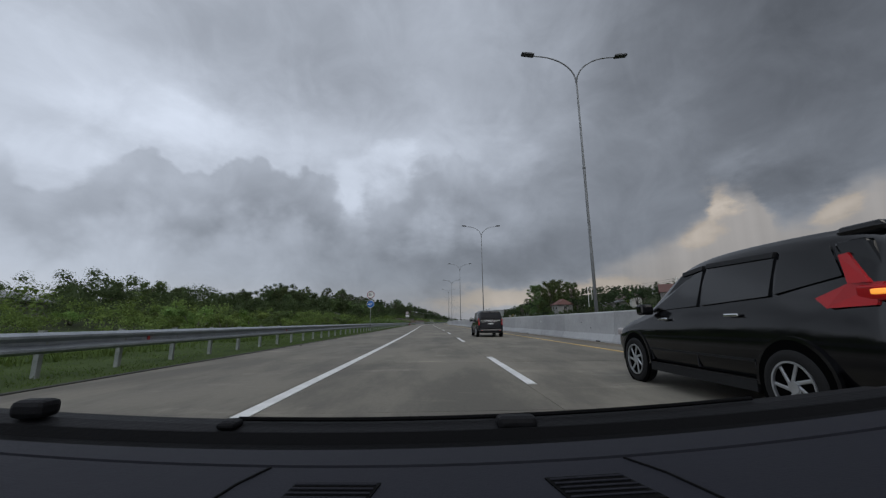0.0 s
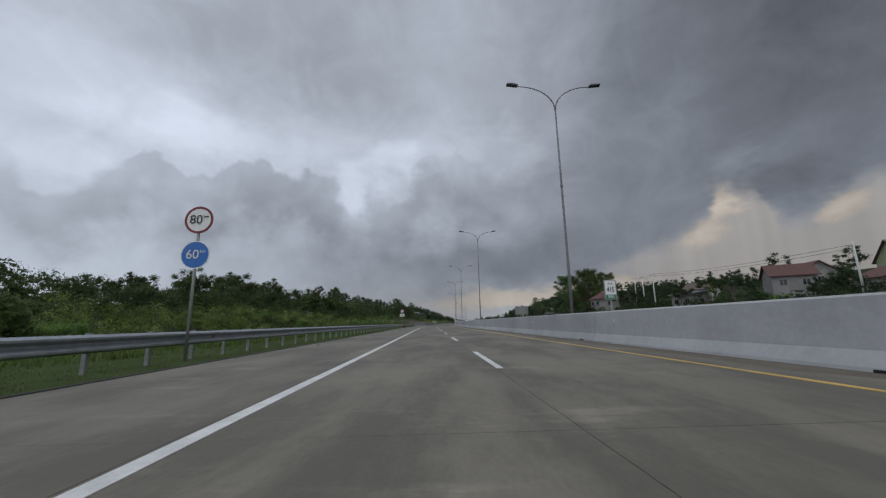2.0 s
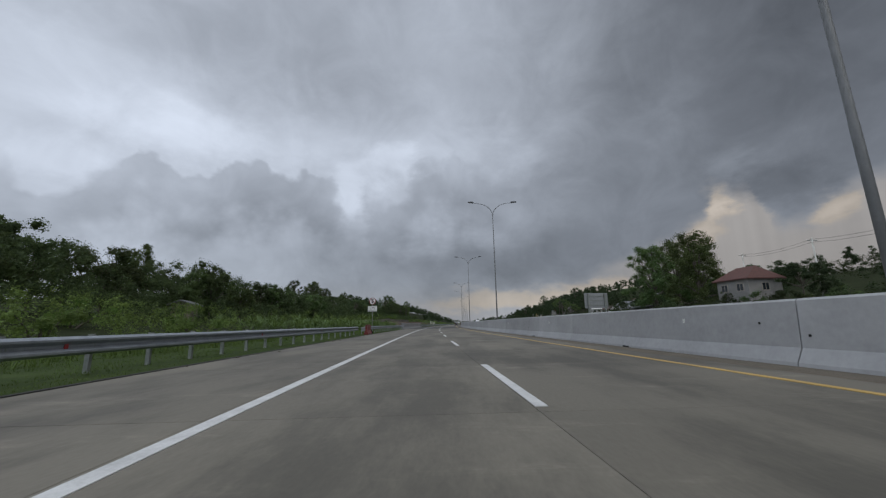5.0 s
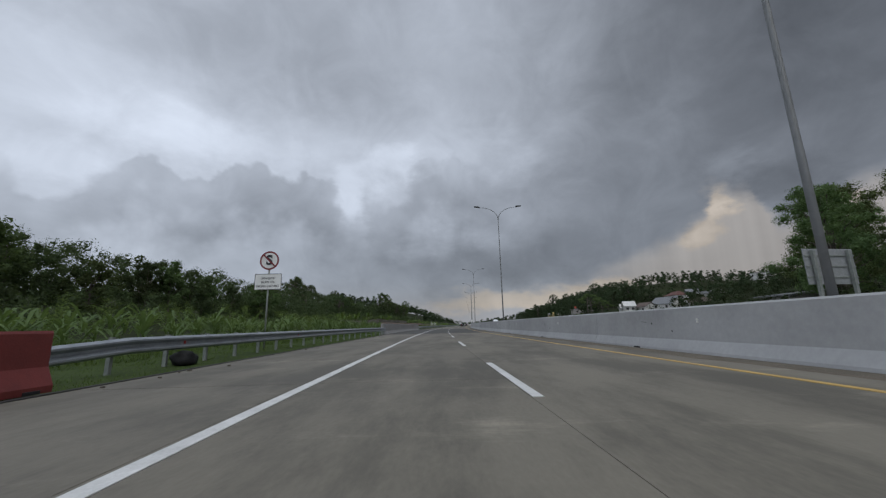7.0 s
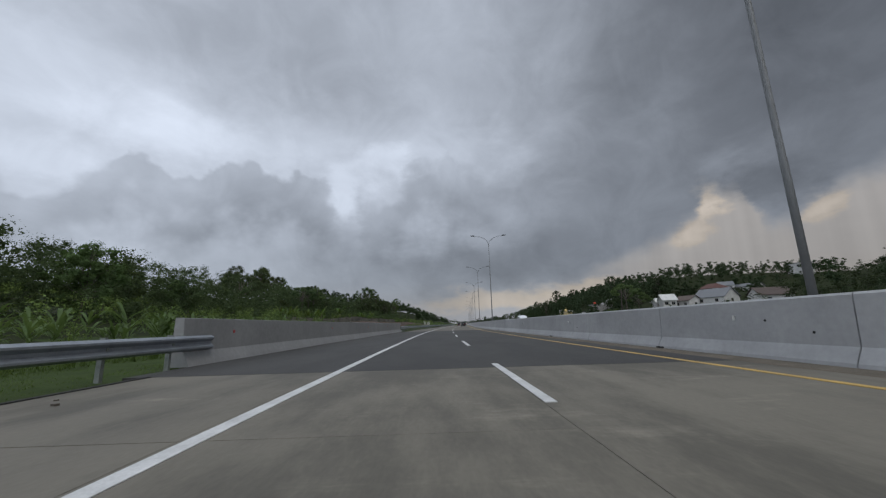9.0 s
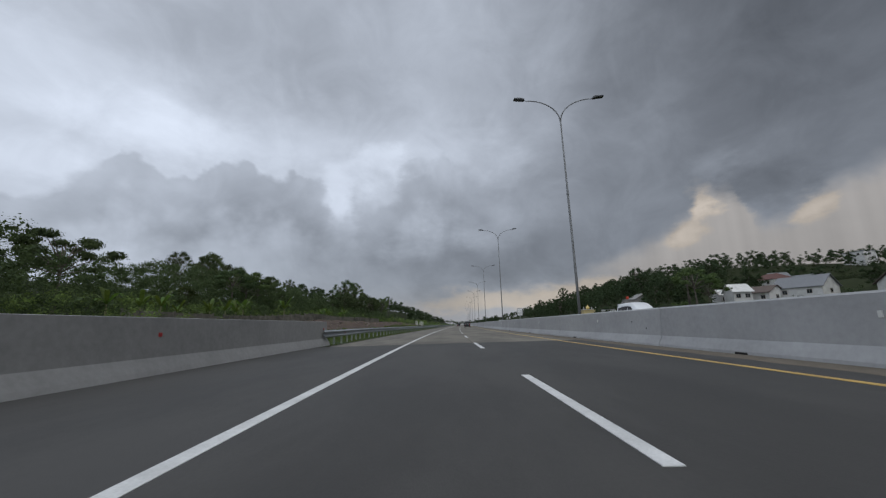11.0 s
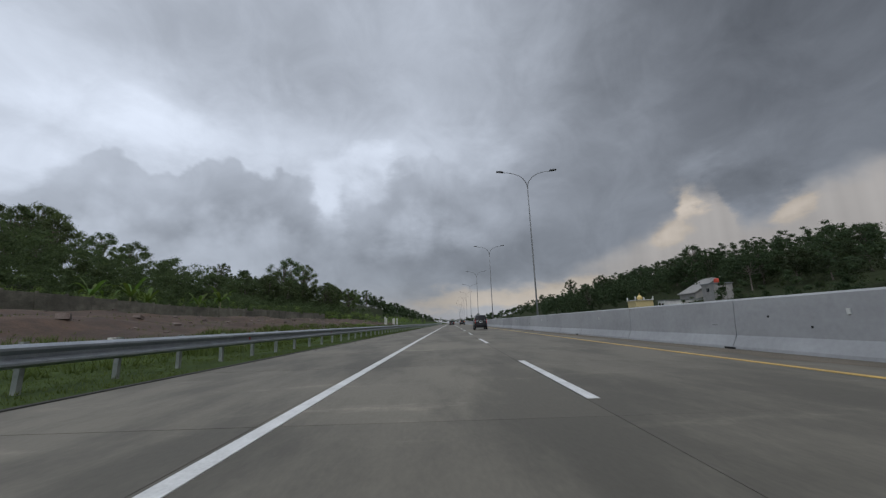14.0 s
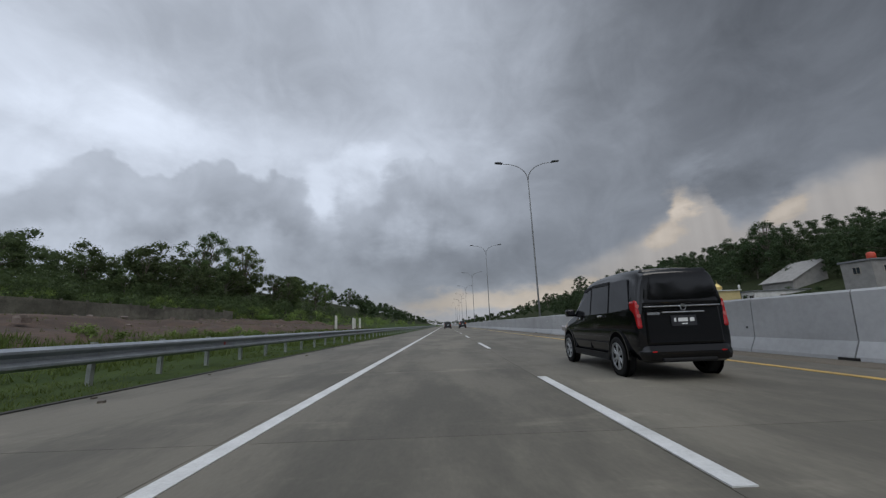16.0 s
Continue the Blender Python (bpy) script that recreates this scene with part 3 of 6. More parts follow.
# ---- bridge parapet ----
bm = bmesh.new()
ribbon(bm, 220.4, 272.0, [(-6.75, 0.0), (-6.80, 0.12), (-6.95, 0.40), (-7.0, 1.34), (-7.25, 1.36), (-7.3, 0.0)], step=6)
bridge = part("bridge_parapet", bm, M_PARAPET)
bm = bmesh.new()
box(bm, (-0.02, -0.05, -0.05), (0.015, 0.05, 0.05), 0.01)
o = part("reflector", bm, M_RED, bridge, "small red reflector at the parapet's end")
o.matrix_world = stand(271.4, -6.965, 0.93)
for s in (223.0, 235.0, 247.0, 259.0):
    q = new("reflector", o.data)
    q.parent = bridge
    q.matrix_world = stand(s, -6.965, 0.93)
tagged(bridge, "grey concrete bridge parapet with a sloped foot", "parapet", kind="structure")


# ---- guardrail ----
W_BEAM = [(-0.01, 0.43), (0.085, 0.485), (0.085, 0.53), (-0.005, 0.605), (-0.005, 0.665), (0.085, 0.74), (0.085, 0.785), (-0.01, 0.845),
          (-0.024, 0.845), (0.068, 0.78), (0.068, 0.745), (-0.02, 0.67), (-0.02, 0.60), (0.068, 0.525), (0.068, 0.49), (-0.024, 0.43)]


def guardrail(s0, s1, label, pitch=1.95, away=lambda s: 0.0, sag=lambda s: 0.0):
    """away(s): how far the rail swings in from its usual line; sag(s): how far it is bent down."""
    base = stand(s0, -7.7)
    g = thing("guardrail", base, label, "guardrail", "guardrails of the shoulder")
    inv = base.inverted()
    bm = bmesh.new()
    n = int((s1 - s0) / 3) + 2
    rows = [[bm.verts.new(inv @ at(s, -7.7 + away(s) + a, z - sag(s))) for a, z in W_BEAM] for s in np.linspace(s0, s1, n)]
    k = len(W_BEAM)
    for p, q in zip(rows, rows[1:]):
        for i in range(k):
            j = (i + 1) % k
            bm.faces.new((p[i], q[i], q[j], p[j]))
    bm.faces.new(rows[0])
    bm.faces.new(rows[-1][::-1])
    bmesh.ops.recalc_face_normals(bm, faces=bm.faces)
    part("beam", bm, M_ZINC, g, "weathered galvanised W-beam")
    post_mesh = plate = None
    s = s0 + 0.5
    while s < s1:
        if post_mesh is None:
            bm = bmesh.new()
            box(bm, (-0.045, -0.045, -0.1), (0.06, -0.037, 0.885))
            box(bm, (-0.045, 0.037, -0.1), (0.06, 0.045, 0.885))
            box(bm, (0.052, -0.042, -0.1), (0.06, 0.042, 0.885))
            box(bm, (0.06, -0.04, 0.52), (0.125, 0.04, 0.76), 0.006)
            ob = part("post", bm, M_POST, g)
            post_mesh = ob.data
        else:
            ob = new("post", post_mesh)
            ob.parent = g
        ob.matrix_local = inv @ stand(s, -7.83 + away(s), -sag(s), rng.uniform(-4, 4))
        s += pitch
    s = s0 + 5.0
    while s < min(s1, 430):
        if plate is None:
            bm = bmesh.new()
            box(bm, (-0.004, -0.045, -0.065), (0.012, 0.045, 0.065), 0.004)
            ob = part("reflector", bm, M_RED, g, "small red reflector plate")
            plate = ob.data
        else:
            ob = new("reflector", plate)
            ob.parent = g
        ob.matrix_local = inv @ stand(s, -7.69 + away(s), 0.635 - sag(s))
        s += 9.8
    return g



guardrail(20, 176.0, "long galvanised guardrail on steel posts along the grass")
guardrail(178.4, 221.5, "galvanised guardrail with a bent end, beside a field", 1.95, lambda s: 0.86 * smooth01(s, 206, 220), lambda s: 0.16 * smooth01(s, 181.5, 178.4 + 0.01) if s < 181.5 else 0.0)
guardrail(271.0, 640, "galvanised guardrail along the verge beyond the bridge", 2.0, lambda s: 0.86 * (1 - smooth01(s, 272, 286)))
# kerb between pavement and grass, and the silt at the barrier's foot
M_KERB = surface("dark_kerb_concrete", (0.014, 0.013, 0.011), (0.034, 0.032, 0.027), scale=1.2, rough=0.9, where="World")
M_SILT = surface("silt", (0.080, 0.066, 0.047), (0.150, 0.125, 0.093), scale=1.4, rough=0.95, where="World", bump=0.4)
for s0, s1 in ((-60, 218.2), (269.7, 640)):
    bm = bmesh.new()
    ribbon(bm, s0, s1, [(-6.27, 0.022), (-6.14, 0.022), (-6.13, -0.05), (-6.27, -0.05)], step=5)
    tagged(part("kerb", bm, M_KERB), "low dark kerb between the pavement and the grass", "kerb", kind="structure")
bm = bmesh.new()
left_edge, right_edge = [], []
for s in np.arange(20, 440, 0.8):
    wob = 0.62 + 0.34 * noise.noise(Vector((s * 0.5, 7, 0))) + 0.07 * noise.noise(Vector((s * 1.7, 3, 0)))
    left_edge.append(bm.verts.new(at(s, 7.40 - wob, 0.0075)))
    right_edge.append(bm.verts.new(at(s, 7.42, 0.03)))
for i in range(len(left_edge) - 1):
    bm.faces.new((left_edge[i], right_edge[i], right_edge[i + 1], left_edge[i + 1]))
tagged(part("silt", bm, M_SILT), "brown silt gathered at the barrier's foot", "silt", kind="stuff")


# ---- lamp posts ----
def lamp_post(m):
    L = thing("street_lamp", m, "tall grey steel street lamp with two curved arms", "street lamp", "lamps along the median")
    bm = bmesh.new()
    box(bm, (-0.22, -0.22, 0), (0.22, 0.22, 0.04), 0.01)
    part("base_plate", bm, M_POLE, L)
    bm = bmesh.new()
    tube(bm, [(0, 0, 0.03), (0, 0, 4.5), (0, 0, 4.52), (0, 0, 9.5), (0, 0, 9.52), (0, 0, 14.1)], [0.086, 0.077, 0.072, 0.063, 0.058, 0.046], 14)
    part("pole", bm, M_POLE, L, smooth=True)
    bm = bmesh.new()
    tube(bm, [(0, 0, 8.94), (0, 0, 9.02)], [0.085, 0.085], 14)
    part("collar", bm, M_POLE, L, smooth=True)
    for side in (-1, 1):
        bm = bmesh.new()
        pts = [(side * 2.48 * (1 - math.cos(u * math.pi / 2)) * 0.9, 0, 13.95 + 1.75 * math.sin(u * math.pi / 2) ** 0.9) for u in np.linspace(0, 1, 11)]
        pts.append((side * 2.36, 0, 15.76))
        tube(bm, pts, [0.045 - 0.0015 * i for i in range(12)], 8)
        part("arm", bm, M_POLE, L, smooth=True)
        bm = bmesh.new()
        tilt = Matrix.Translation((side * 2.36, 0, 15.76)) @ Matrix.Rotation(-side * radians(7), 4, "Y")
        box(bm, (-0.36, -0.15, -0.05), (0.36, 0.15, 0.06), 0.03, tilt @ Matrix.Translation((side * 0.32, 0, 0)))
        box(bm, (-0.22, -0.11, 0.05), (0.16, 0.11, 0.11), 0.02, tilt @ Matrix.Translation((side * 0.24, 0, 0)))
        part("lamp_head", bm, M_LAMP, L, "dark grey lamp head")
    return L


first_lamp = lamp_post(stand(62.4, 8.12))
for s in (100.9, 139.9, 178.5, 217.4, 272.6, 308.5, 346.6, 384.4, 422, 460, 498, 536, 574, 612, 650):
    copy_thing(first_lamp, stand(s, 8.12))


# ---- plants ----
def leaf_cloud(rnd, centres, per, leaf, flat=0.75, droop=0.0):
    """Many small leaf blades set on lumpy clusters: vertices and faces."""
    n = len(centres) * per
    c = np.repeat(np.array([q[:3] for q in centres]), per, axis=0)
    r = np.repeat(np.array([q[3] for q in centres]), per)
    d = rnd.normal(size=(n, 3))
    d /= np.linalg.norm(d, axis=1)[:, None]
    d[:, 2] *= flat
    inner = rnd.random(n) < 0.34      # broad sprays deep in the crown close its gaps
    p = c + d * (r * np.where(inner, rnd.uniform(0.1, 0.75, n), rnd.uniform(0.55, 0.98, n)))[:, None]
    p[:, 2] -= droop * rnd.random(n)
    a = rnd.normal(size=(n, 3))
    a[:, 2] *= 0.5
    a /= np.linalg.norm(a, axis=1)[:, None]
    a -= 0.8 * d * np.sum(a * d, axis=1)[:, None]      # leaves lie roughly along the clump's outside
    b = np.cross(a, d + 0.45 * rnd.normal(size=(n, 3)))
    b /= np.linalg.norm(b, axis=1)[:, None] + 1e-9
    size = leaf * np.where(inner, rnd.uniform(1.4, 2.2, n), rnd.uniform(0.45, 1.0, n)) * np.clip(r / np.median(r), 0.75, 1.5)
    a, b = a * size[:, None], b * (size * 0.5)[:, None]
    verts = np.stack([p - a * 0.7 - b, p - a * 0.5 + b, p + a], 1).reshape(-1, 3)
    faces = np.arange(n * 3).reshape(-1, 3)
    return verts, faces


def mesh_of(name, verts, faces):
    me = bpy.data.meshes.new(name)
    me.from_pydata(verts.tolist(), [], faces.tolist())
    return me


def tree(kind, seed, h, material, m, label):
    """A tree with a tapered trunk, limbs and a ragged crown of leaf blades."""
    rnd = np.random.default_rng(seed)
    T = thing("tree", m, label, "tree")
    spread = {"round": 0.36, "tall": 0.24, "tiered": 0.55, "wood": 0.33, "grand": 0.40}[kind] * h
    bare = {"round": 0.28, "tall": 0.35, "tiered": 0.42, "wood": 0.25, "grand": 0.2}[kind] * h
    bm = bmesh.new()
    lean = rnd.uniform(-0.04, 0.04, 2) * h
    top = (lean[0], lean[1], h * 0.86)
    r0 = 0.022 * h
    tube(bm, [(0, 0, -0.5), (0, 0, 0.1), (lean[0] * 0.4, lean[1] * 0.4, h * 0.4), top], [r0 * 1.5, r0, r0 * 0.7, r0 * 0.15], 8)
    centres = []
    n = {"round": 17, "tall": 15, "tiered": 15, "wood": 40, "grand": 62}[kind]
    for i in range(n):
        u = (i + 0.5) / n
        ang = i * 2.4 + rnd.uniform(-0.4, 0.4)
        z = bare + (h - bare) * (u if kind != "tiered" else 0.35 + 0.62 * u)
        reach = spread * (math.sqrt(max(1 - (2 * u - 0.9) ** 2 * 0.8, 0.05)) if kind not in ("tiered", "grand") else 1.05 - (0.55 if kind == "grand" else 0.6) * u) * (rnd.uniform(0.55, 1.1) if kind != "grand" else rnd.uniform(0.25, 1.05))
        q = (lean[0] * u + math.cos(ang) * reach, lean[1] * u + math.sin(ang) * reach, z)
        size = {"round": 0.17, "tall": 0.13, "tiered": 0.15, "wood": 0.10, "grand": 0.105}[kind] * h * rnd.uniform(0.7, 1.25)
        centres.append((*q, size))
        if kind == "grand" and i % 3:
            continue
        tube(bm, [(lean[0] * 0.5, lean[1] * 0.5, bare + (z - bare) * 0.35), (q[0] * 0.55, q[1] * 0.55, z - size * 0.5), (q[0], q[1], z)], [r0 * 0.38, r0 * 0.22, r0 * 0.06], 5, cap=False)
    part("trunk", bm, M_BARK, T, smooth=True)
    centres += [(lean[0] * u, lean[1] * u, bare + (h - bare) * u, (0.10 if kind == "wood" else 0.15) * h) for u in (0.3, 0.5, 0.66) if kind in ("round", "tall", "wood")]
    if kind in ("round", "tall"):
        centres = [(c[0] + rnd.normal() * c[3] * 0.5, c[1] + rnd.normal() * c[3] * 0.5, c[2] + rnd.normal() * c[3] * 0.4, c[3] * rnd.uniform(0.65, 1.0)) for c in centres for _ in range(2)]
    v, f = leaf_cloud(rnd, centres, {"round": 165, "tall": 165, "tiered": 330, "wood": 230, "grand": 540}[kind], (0.017 * h + 0.02) if kind not in ("grand", "wood") else 0.13 if kind == "grand" else 0.21, 0.42 if kind == "tiered" else 0.62 if kind == "grand" else 0.8)
    mesh_part("crown", mesh_of("crown", v, f), material, T)
    return T


def shrub(seed, h, material, m, label, wide=0.75):
    rnd = np.random.default_rng(seed)
    S = thing("shrub", m, label, "shrub")
    centres = [(rnd.normal() * wide * h * 0.45, rnd.normal() * wide * h * 0.45, h * rnd.uniform(0.2, 0.75), h * rnd.uniform(0.2, 0.34)) for _ in range(9)]
    bm = bmesh.new()
    for c in centres[:5]:
        tube(bm, [(0, 0, -0.2), (c[0] * 0.5, c[1] * 0.5, c[2] * 0.6), c[:3]], [0.03 * h, 0.02 * h, 0.008 * h], 5, cap=False)
    part("stem", bm, M_BARK, S, smooth=True)
    v, f = leaf_cloud(rnd, centres, 260, 0.023 * h + 0.018)
    mesh_part("foliage", mesh_of("foliage", v, f), material, S)
    return S


def blade(bm, length, width, rise, fall, ang, base, fold=0.25, segs=6):
    """One long arching leaf with a folded midrib."""
    rows = []
    for i in range(segs + 1):
        u = i / segs
        out = length * (u - 0.25 * u * u * fall)
        z = rise * math.sin(min(u * 1.5, 1.57)) - fall * length * 0.55 * u * u
        w = width * math.sin(math.pi * (0.12 + 0.86 * u)) * 0.5
        c = Vector((math.cos(ang) * out, math.sin(ang) * out, z)) + Vector(base)
        side = Vector((-math.sin(ang), math.cos(ang), 0)) * w
        rows.append((bm.verts.new(c + side + Vector((0, 0, fold * w))), bm.verts.new(c), bm.verts.new(c - side + Vector((0, 0, fold * w)))))
    for p, q in zip(rows, rows[1:]):
        bm.faces.new((p[0], p[1], q[1], q[0]))
        bm.faces.new((p[1], p[2], q[2], q[1]))


def banana(seed, h, m, label):
    r = random.Random(seed)
    B = thing("banana_plant", m, label, "banana plant", "banana plants on the bank")
    bm = bmesh.new()
    tube(bm, [(0, 0, -0.2), (0.02, 0, h * 0.28), (0.05, 0.02, h * 0.55)], [0.045 * h * 0.6, 0.038 * h * 0.6, 0.025 * h * 0.6], 8)
    part("stalk", bm, M_STALK, B, smooth=True)
    for i in range(9):
        bm = bmesh.new()
        blade(bm, h * r.uniform(0.44, 0.60), h * 0.115, h * (0.62 - 0.045 * i) * r.uniform(0.85, 1.1), r.uniform(0.55, 0.75) + 0.07 * i, i * 2.4 + r.uniform(-0.3, 0.3), (0.05, 0.02, h * 0.52))
        part("leaf", bm, M_LEAF_LIGHT, B)
    return B


M_STALK = surface("banana_stalk", (0.10, 0.11, 0.04), (0.20, 0.20, 0.08), scale=4, rough=0.6)


def lay(ob_list, rnd, count, s_range, a_range, sizes, sink=0.1, keep=None):
    """Copies of the given plants scattered over a stretch of land."""
    done = 0
    while done < count:
        s, a = rnd.uniform(*s_range), rnd.uniform(*a_range)
        if keep and not keep(s, a):
            continue
        copy_thing(rnd.choice(ob_list), stand(s, a, land(s, a) - sink, rnd.uniform(0, 360), rnd.uniform(*sizes)))
        done += 1


pick = random.Random(11)
trees_round = [tree("round", 20 + i, 9.0, (M_LEAF_DARK, M_LEAF, M_LEAF_DARK)[i % 3], stand(150 + 13 * i, -44 - 3 * i, land(150 + 13 * i, -44)), "leafy green tree with a dense rounded crown") for i in range(4)]
trees_tall = [tree("tall", 30 + i, 11.0, (M_LEAF_DARK, M_LEAF)[i % 2], stand(180 + 20 * i, -52, land(180 + 20 * i, -52)), "tall slender tree with dark green leaves") for i in range(2)]
trees_tier = [tree("tiered", 40 + i, 10.0, (M_LEAF_DARK, M_LEAF)[i % 2], stand(331 + 7 * i, -49 - i, land(331 + 7 * i, -49)), "spreading tree with leaves in flat open tiers") for i in range(3)]
shrubs = [shrub(60 + i, 2.0, (M_SCRUB, M_LEAF_LIGHT, M_LEAF, M_SCRUB)[i % 4], stand(70 + 6 * i, -14 - i, land(70, -14)), "dense green roadside shrub in the grass") for i in range(5)]
trees_hill = [tree("round", 70 + i, 9.0, M_LEAF_HILL, stand(402 + 9 * i, 92, land(402 + 9 * i, 92) - 0.3), "dark green hillside tree with a full crown") for i in range(2)]
trees_hill.append(tree("tiered", 73, 10.0, M_LEAF_HILL, stand(424, 90, land(424, 90) - 0.3), "dark green hillside tree with layered branches"))
trees_dark = [tree("wood", 76, 18.0, M_LEAF_HILL, stand(470, 104, land(470, 104) - 0.4), "tall dark forest tree on the hill")]
trees_wood = [tree("wood", 50 + i, 18.0, (M_LEAF_DARK, M_LEAF)[i], stand(440 + 18 * i, -58, land(440 + 18 * i, -58) - 0.4), "tall forest tree with a deep uneven crown") for i in range(2)]
# trees that stand out against the sky: s, a, height of the top
def skyline(*rows):
    for s, a, top in rows:
        a = a + pick.uniform(-3, 3)
        if hollow(s, a) > 0.2:
            continue
        ground_z = land(s, a)
        kinds = trees_hill if a > 0 else trees_round + trees_tall if s < 290 else trees_round + trees_round + trees_tier
        ob = pick.choice(kinds)
        full = 11.0 if ob in trees_tall else 10.0 if ob in trees_tier or ob is trees_hill[2] else 9.0
        if top - ground_z > 12.5:
            ob, full = pick.choice(trees_wood if a < 0 else trees_dark), 18.0
        top -= 2.0 if a > 30 else 0.5
        size = min(max((top - ground_z + 0.4) / full / (1.0 if ob in trees_tier or ob is trees_hill[2] else 1.10), 0.4), 2.1)
        copy_thing(ob, stand(s, a, ground_z - 0.4, pick.uniform(0, 360), size))


skyline((93, -45, 6.4), (97, -45, 7.4), (106, -45, 8.7), (113, -45, 8.0), (118, -45, 8.4), (122, -45, 7.6), (128, -45, 8.0), (133, -45, 8.6), (138, -45, 10.0), (143, -45, 10.0), (150, -45, 10.4), (160, -45, 10.4), (162, -45, 8.5), (166, -45, 9.5), (170, -45, 13.2))
skyline((171, -45, 11.4), (180, -45, 13.0), (187, -45, 12.9), (194, -40, 10.8), (196, -45, 13.2), (198, -40, 12.0), (203, -40, 12.1), (207, -40, 11.8), (209, -45, 12.8), (217, -40, 10.6), (225, -40, 9.8), (225, -40, 12.4), (227, -40, 11.8), (232, -40, 11.2))
skyline((235, -40, 11.1), (239, -40, 9.6), (249, -40, 11.6), (256, -45, 10.8), (258, -40, 10.4), (264, -45, 12.6), (274, -45, 11.7), (293, -45, 14.0))
skyline((318, -50, 10.2), (352, -53, 11.0), (364, -54, 12.4), (374, -54, 12.6), (384, -54, 13.2), (394, -54, 13.8), (404, -54, 14.4))
skyline((392, -100, 32.5), (398, -104, 35.0), (404, -106, 35.2), (399, -114, 36.5), (412, -98, 31.0), (390, -92, 28.0), (394, -73, 23.0), (486, -108, 34.0), (428, -88, 24.5), (497, -60, 23.0))
skyline((412, -52, 16.2), (420, -52, 16.8), (428, -52, 15.6), (436, -52, 16.2), (444, -52, 17.0), (452, -52, 18.0), (460, -52, 18.6), (468, -52, 19.0), (476, -52, 20.0), (486, -52, 20.0), (500, -52, 21.0), (516, -52, 22.0), (536, -75, 28.2), (649, -75, 34.0))
skyline((166, 60, 9.7), (170, 60, 8.9), (177, 60, 10.0), (191, 60, 11.2), (307, 110, 19.3), (316, 110, 18.2), (329, 110, 17.9), (338, 120, 19.1), (357, 110, 20.0), (366, 120, 23.5), (370, 100, 19.0), (377, 100, 17.8), (387, 100, 19.9))
skyline((402, 100, 24.4), (413, 120, 27.1), (430, 100, 23.4), (443, 110, 24.0), (453, 110, 25.9), (466, 110, 27.1), (473, 100, 25.1), (478, 60, 17.2), (481, 120, 28.7), (489, 110, 28.9), (524, 110, 31.4), (553, 100, 28.3), (580, 110, 33.9), (630, 120, 30.2))
skyline((146, 73.6, 10.6), (148, 71.5, 9.6))
skyline((258, 98, 17.0), (265, 102, 18.8), (273, 104, 19.6), (281, 106, 19.4), (289, 108, 18.8), (297, 110, 18.6))
skyline((660, 110, 39.8), (716, 100, 30.3), (837, 120, 29.7))
for s, a, size in ((396, 110, 1.1), (401, 117, 0.95), (352, 110, 0.7), (430, 168, 0.8), (452, 205, 0.9)):
    copy_thing(trees_hill[int(s) % 2], stand(s, a, land(s, a) - 0.4, 40 * size, size))
for s, a, size in ((351, 63.5, 1.08), (356, 70, 0.9)):
    copy_thing(trees_tier[1], stand(s, a, land(s, a) - 0.4, 75 * size, size))
# trees between them
lay(trees_round + trees_tall, pick, 22, (135, 290), (-58, -40), (0.45, 0.65))
lay(trees_round + trees_tier, pick, 16, (380, 480), (-60, -44), (0.35, 0.5))
lay(trees_round, pick, 16, (130, 205), (36, 50), (0.3, 0.45))
lay(trees_hill, pick, 18, (90, 205), (38, 100), (0.35, 0.6))
lay(shrubs, pick, 62, (45, 178), (-33, -20), (0.7, 1.7))
lay(shrubs, pick, 30, (285, 450), (-50, -36.5), (0.9, 1.8))
lay(shrubs, pick, 16, (90, 420), (24, 60), (0.8, 1.6))


def many_leaves(name, spots, rnd, per, leaf, material, label, category, flat=0.75):
    """One object of leafy clumps, at spots of (s, a, height over the land, radius)."""
    centres = []
    for s, a, up, r in spots:
        if 384 < s < 456 and 40 < a < 92 and up + r > 1.8:      # the clearing round the mosque
            continue
        if hollow(s, a) > 0.3 and up + r > (2.2 if s < 388 else 3.6 if s < 446 else 30.0):
            continue
        p = at(s, a, land(s, a) + up)
        centres.append((p.x, p.y, p.z, r))
    v, f = leaf_cloud(rnd, centres, per, leaf, flat)
    ob = mesh_part(name, mesh_of(name, v, f), material)
    tagged(ob, label, category, kind="stuff")


RNG = np.random.default_rng(8)


def spots(n, s_range, a_range, up, r):
    return [(RNG.uniform(*s_range), RNG.uniform(*a_range), RNG.uniform(*up), RNG.uniform(*r)) for _ in range(n)]


def tree_spots(n, s_range, a_range, h):
    made = []
    for _ in range(n):
        s, a, top = RNG.uniform(*s_range), RNG.uniform(*a_range), RNG.uniform(*h)
        for k in range(5):
            made.append((s + RNG.normal() * top * 0.16, a + RNG.normal() * top * 0.16, top * RNG.uniform(0.3, 0.85), top * RNG.uniform(0.16, 0.26)))
    return made


def tier_spots(n, s_range, a_range, h):
    """Trees whose crowns lie in flat layers, one above the other."""
    made = []
    for _ in range(n):
        s, a, top = RNG.uniform(*s_range), RNG.uniform(*a_range), RNG.uniform(*h)
        for k in range(6):
            u = 0.25 + 0.72 * (k + RNG.random()) / 6
            made.append((s + RNG.normal() * top * 0.17 * (1.2 - u), a + RNG.normal() * top * 0.17 * (1.2 - u), top * u, top * RNG.uniform(0.15, 0.26) * (1.25 - 0.5 * u)))
    return made


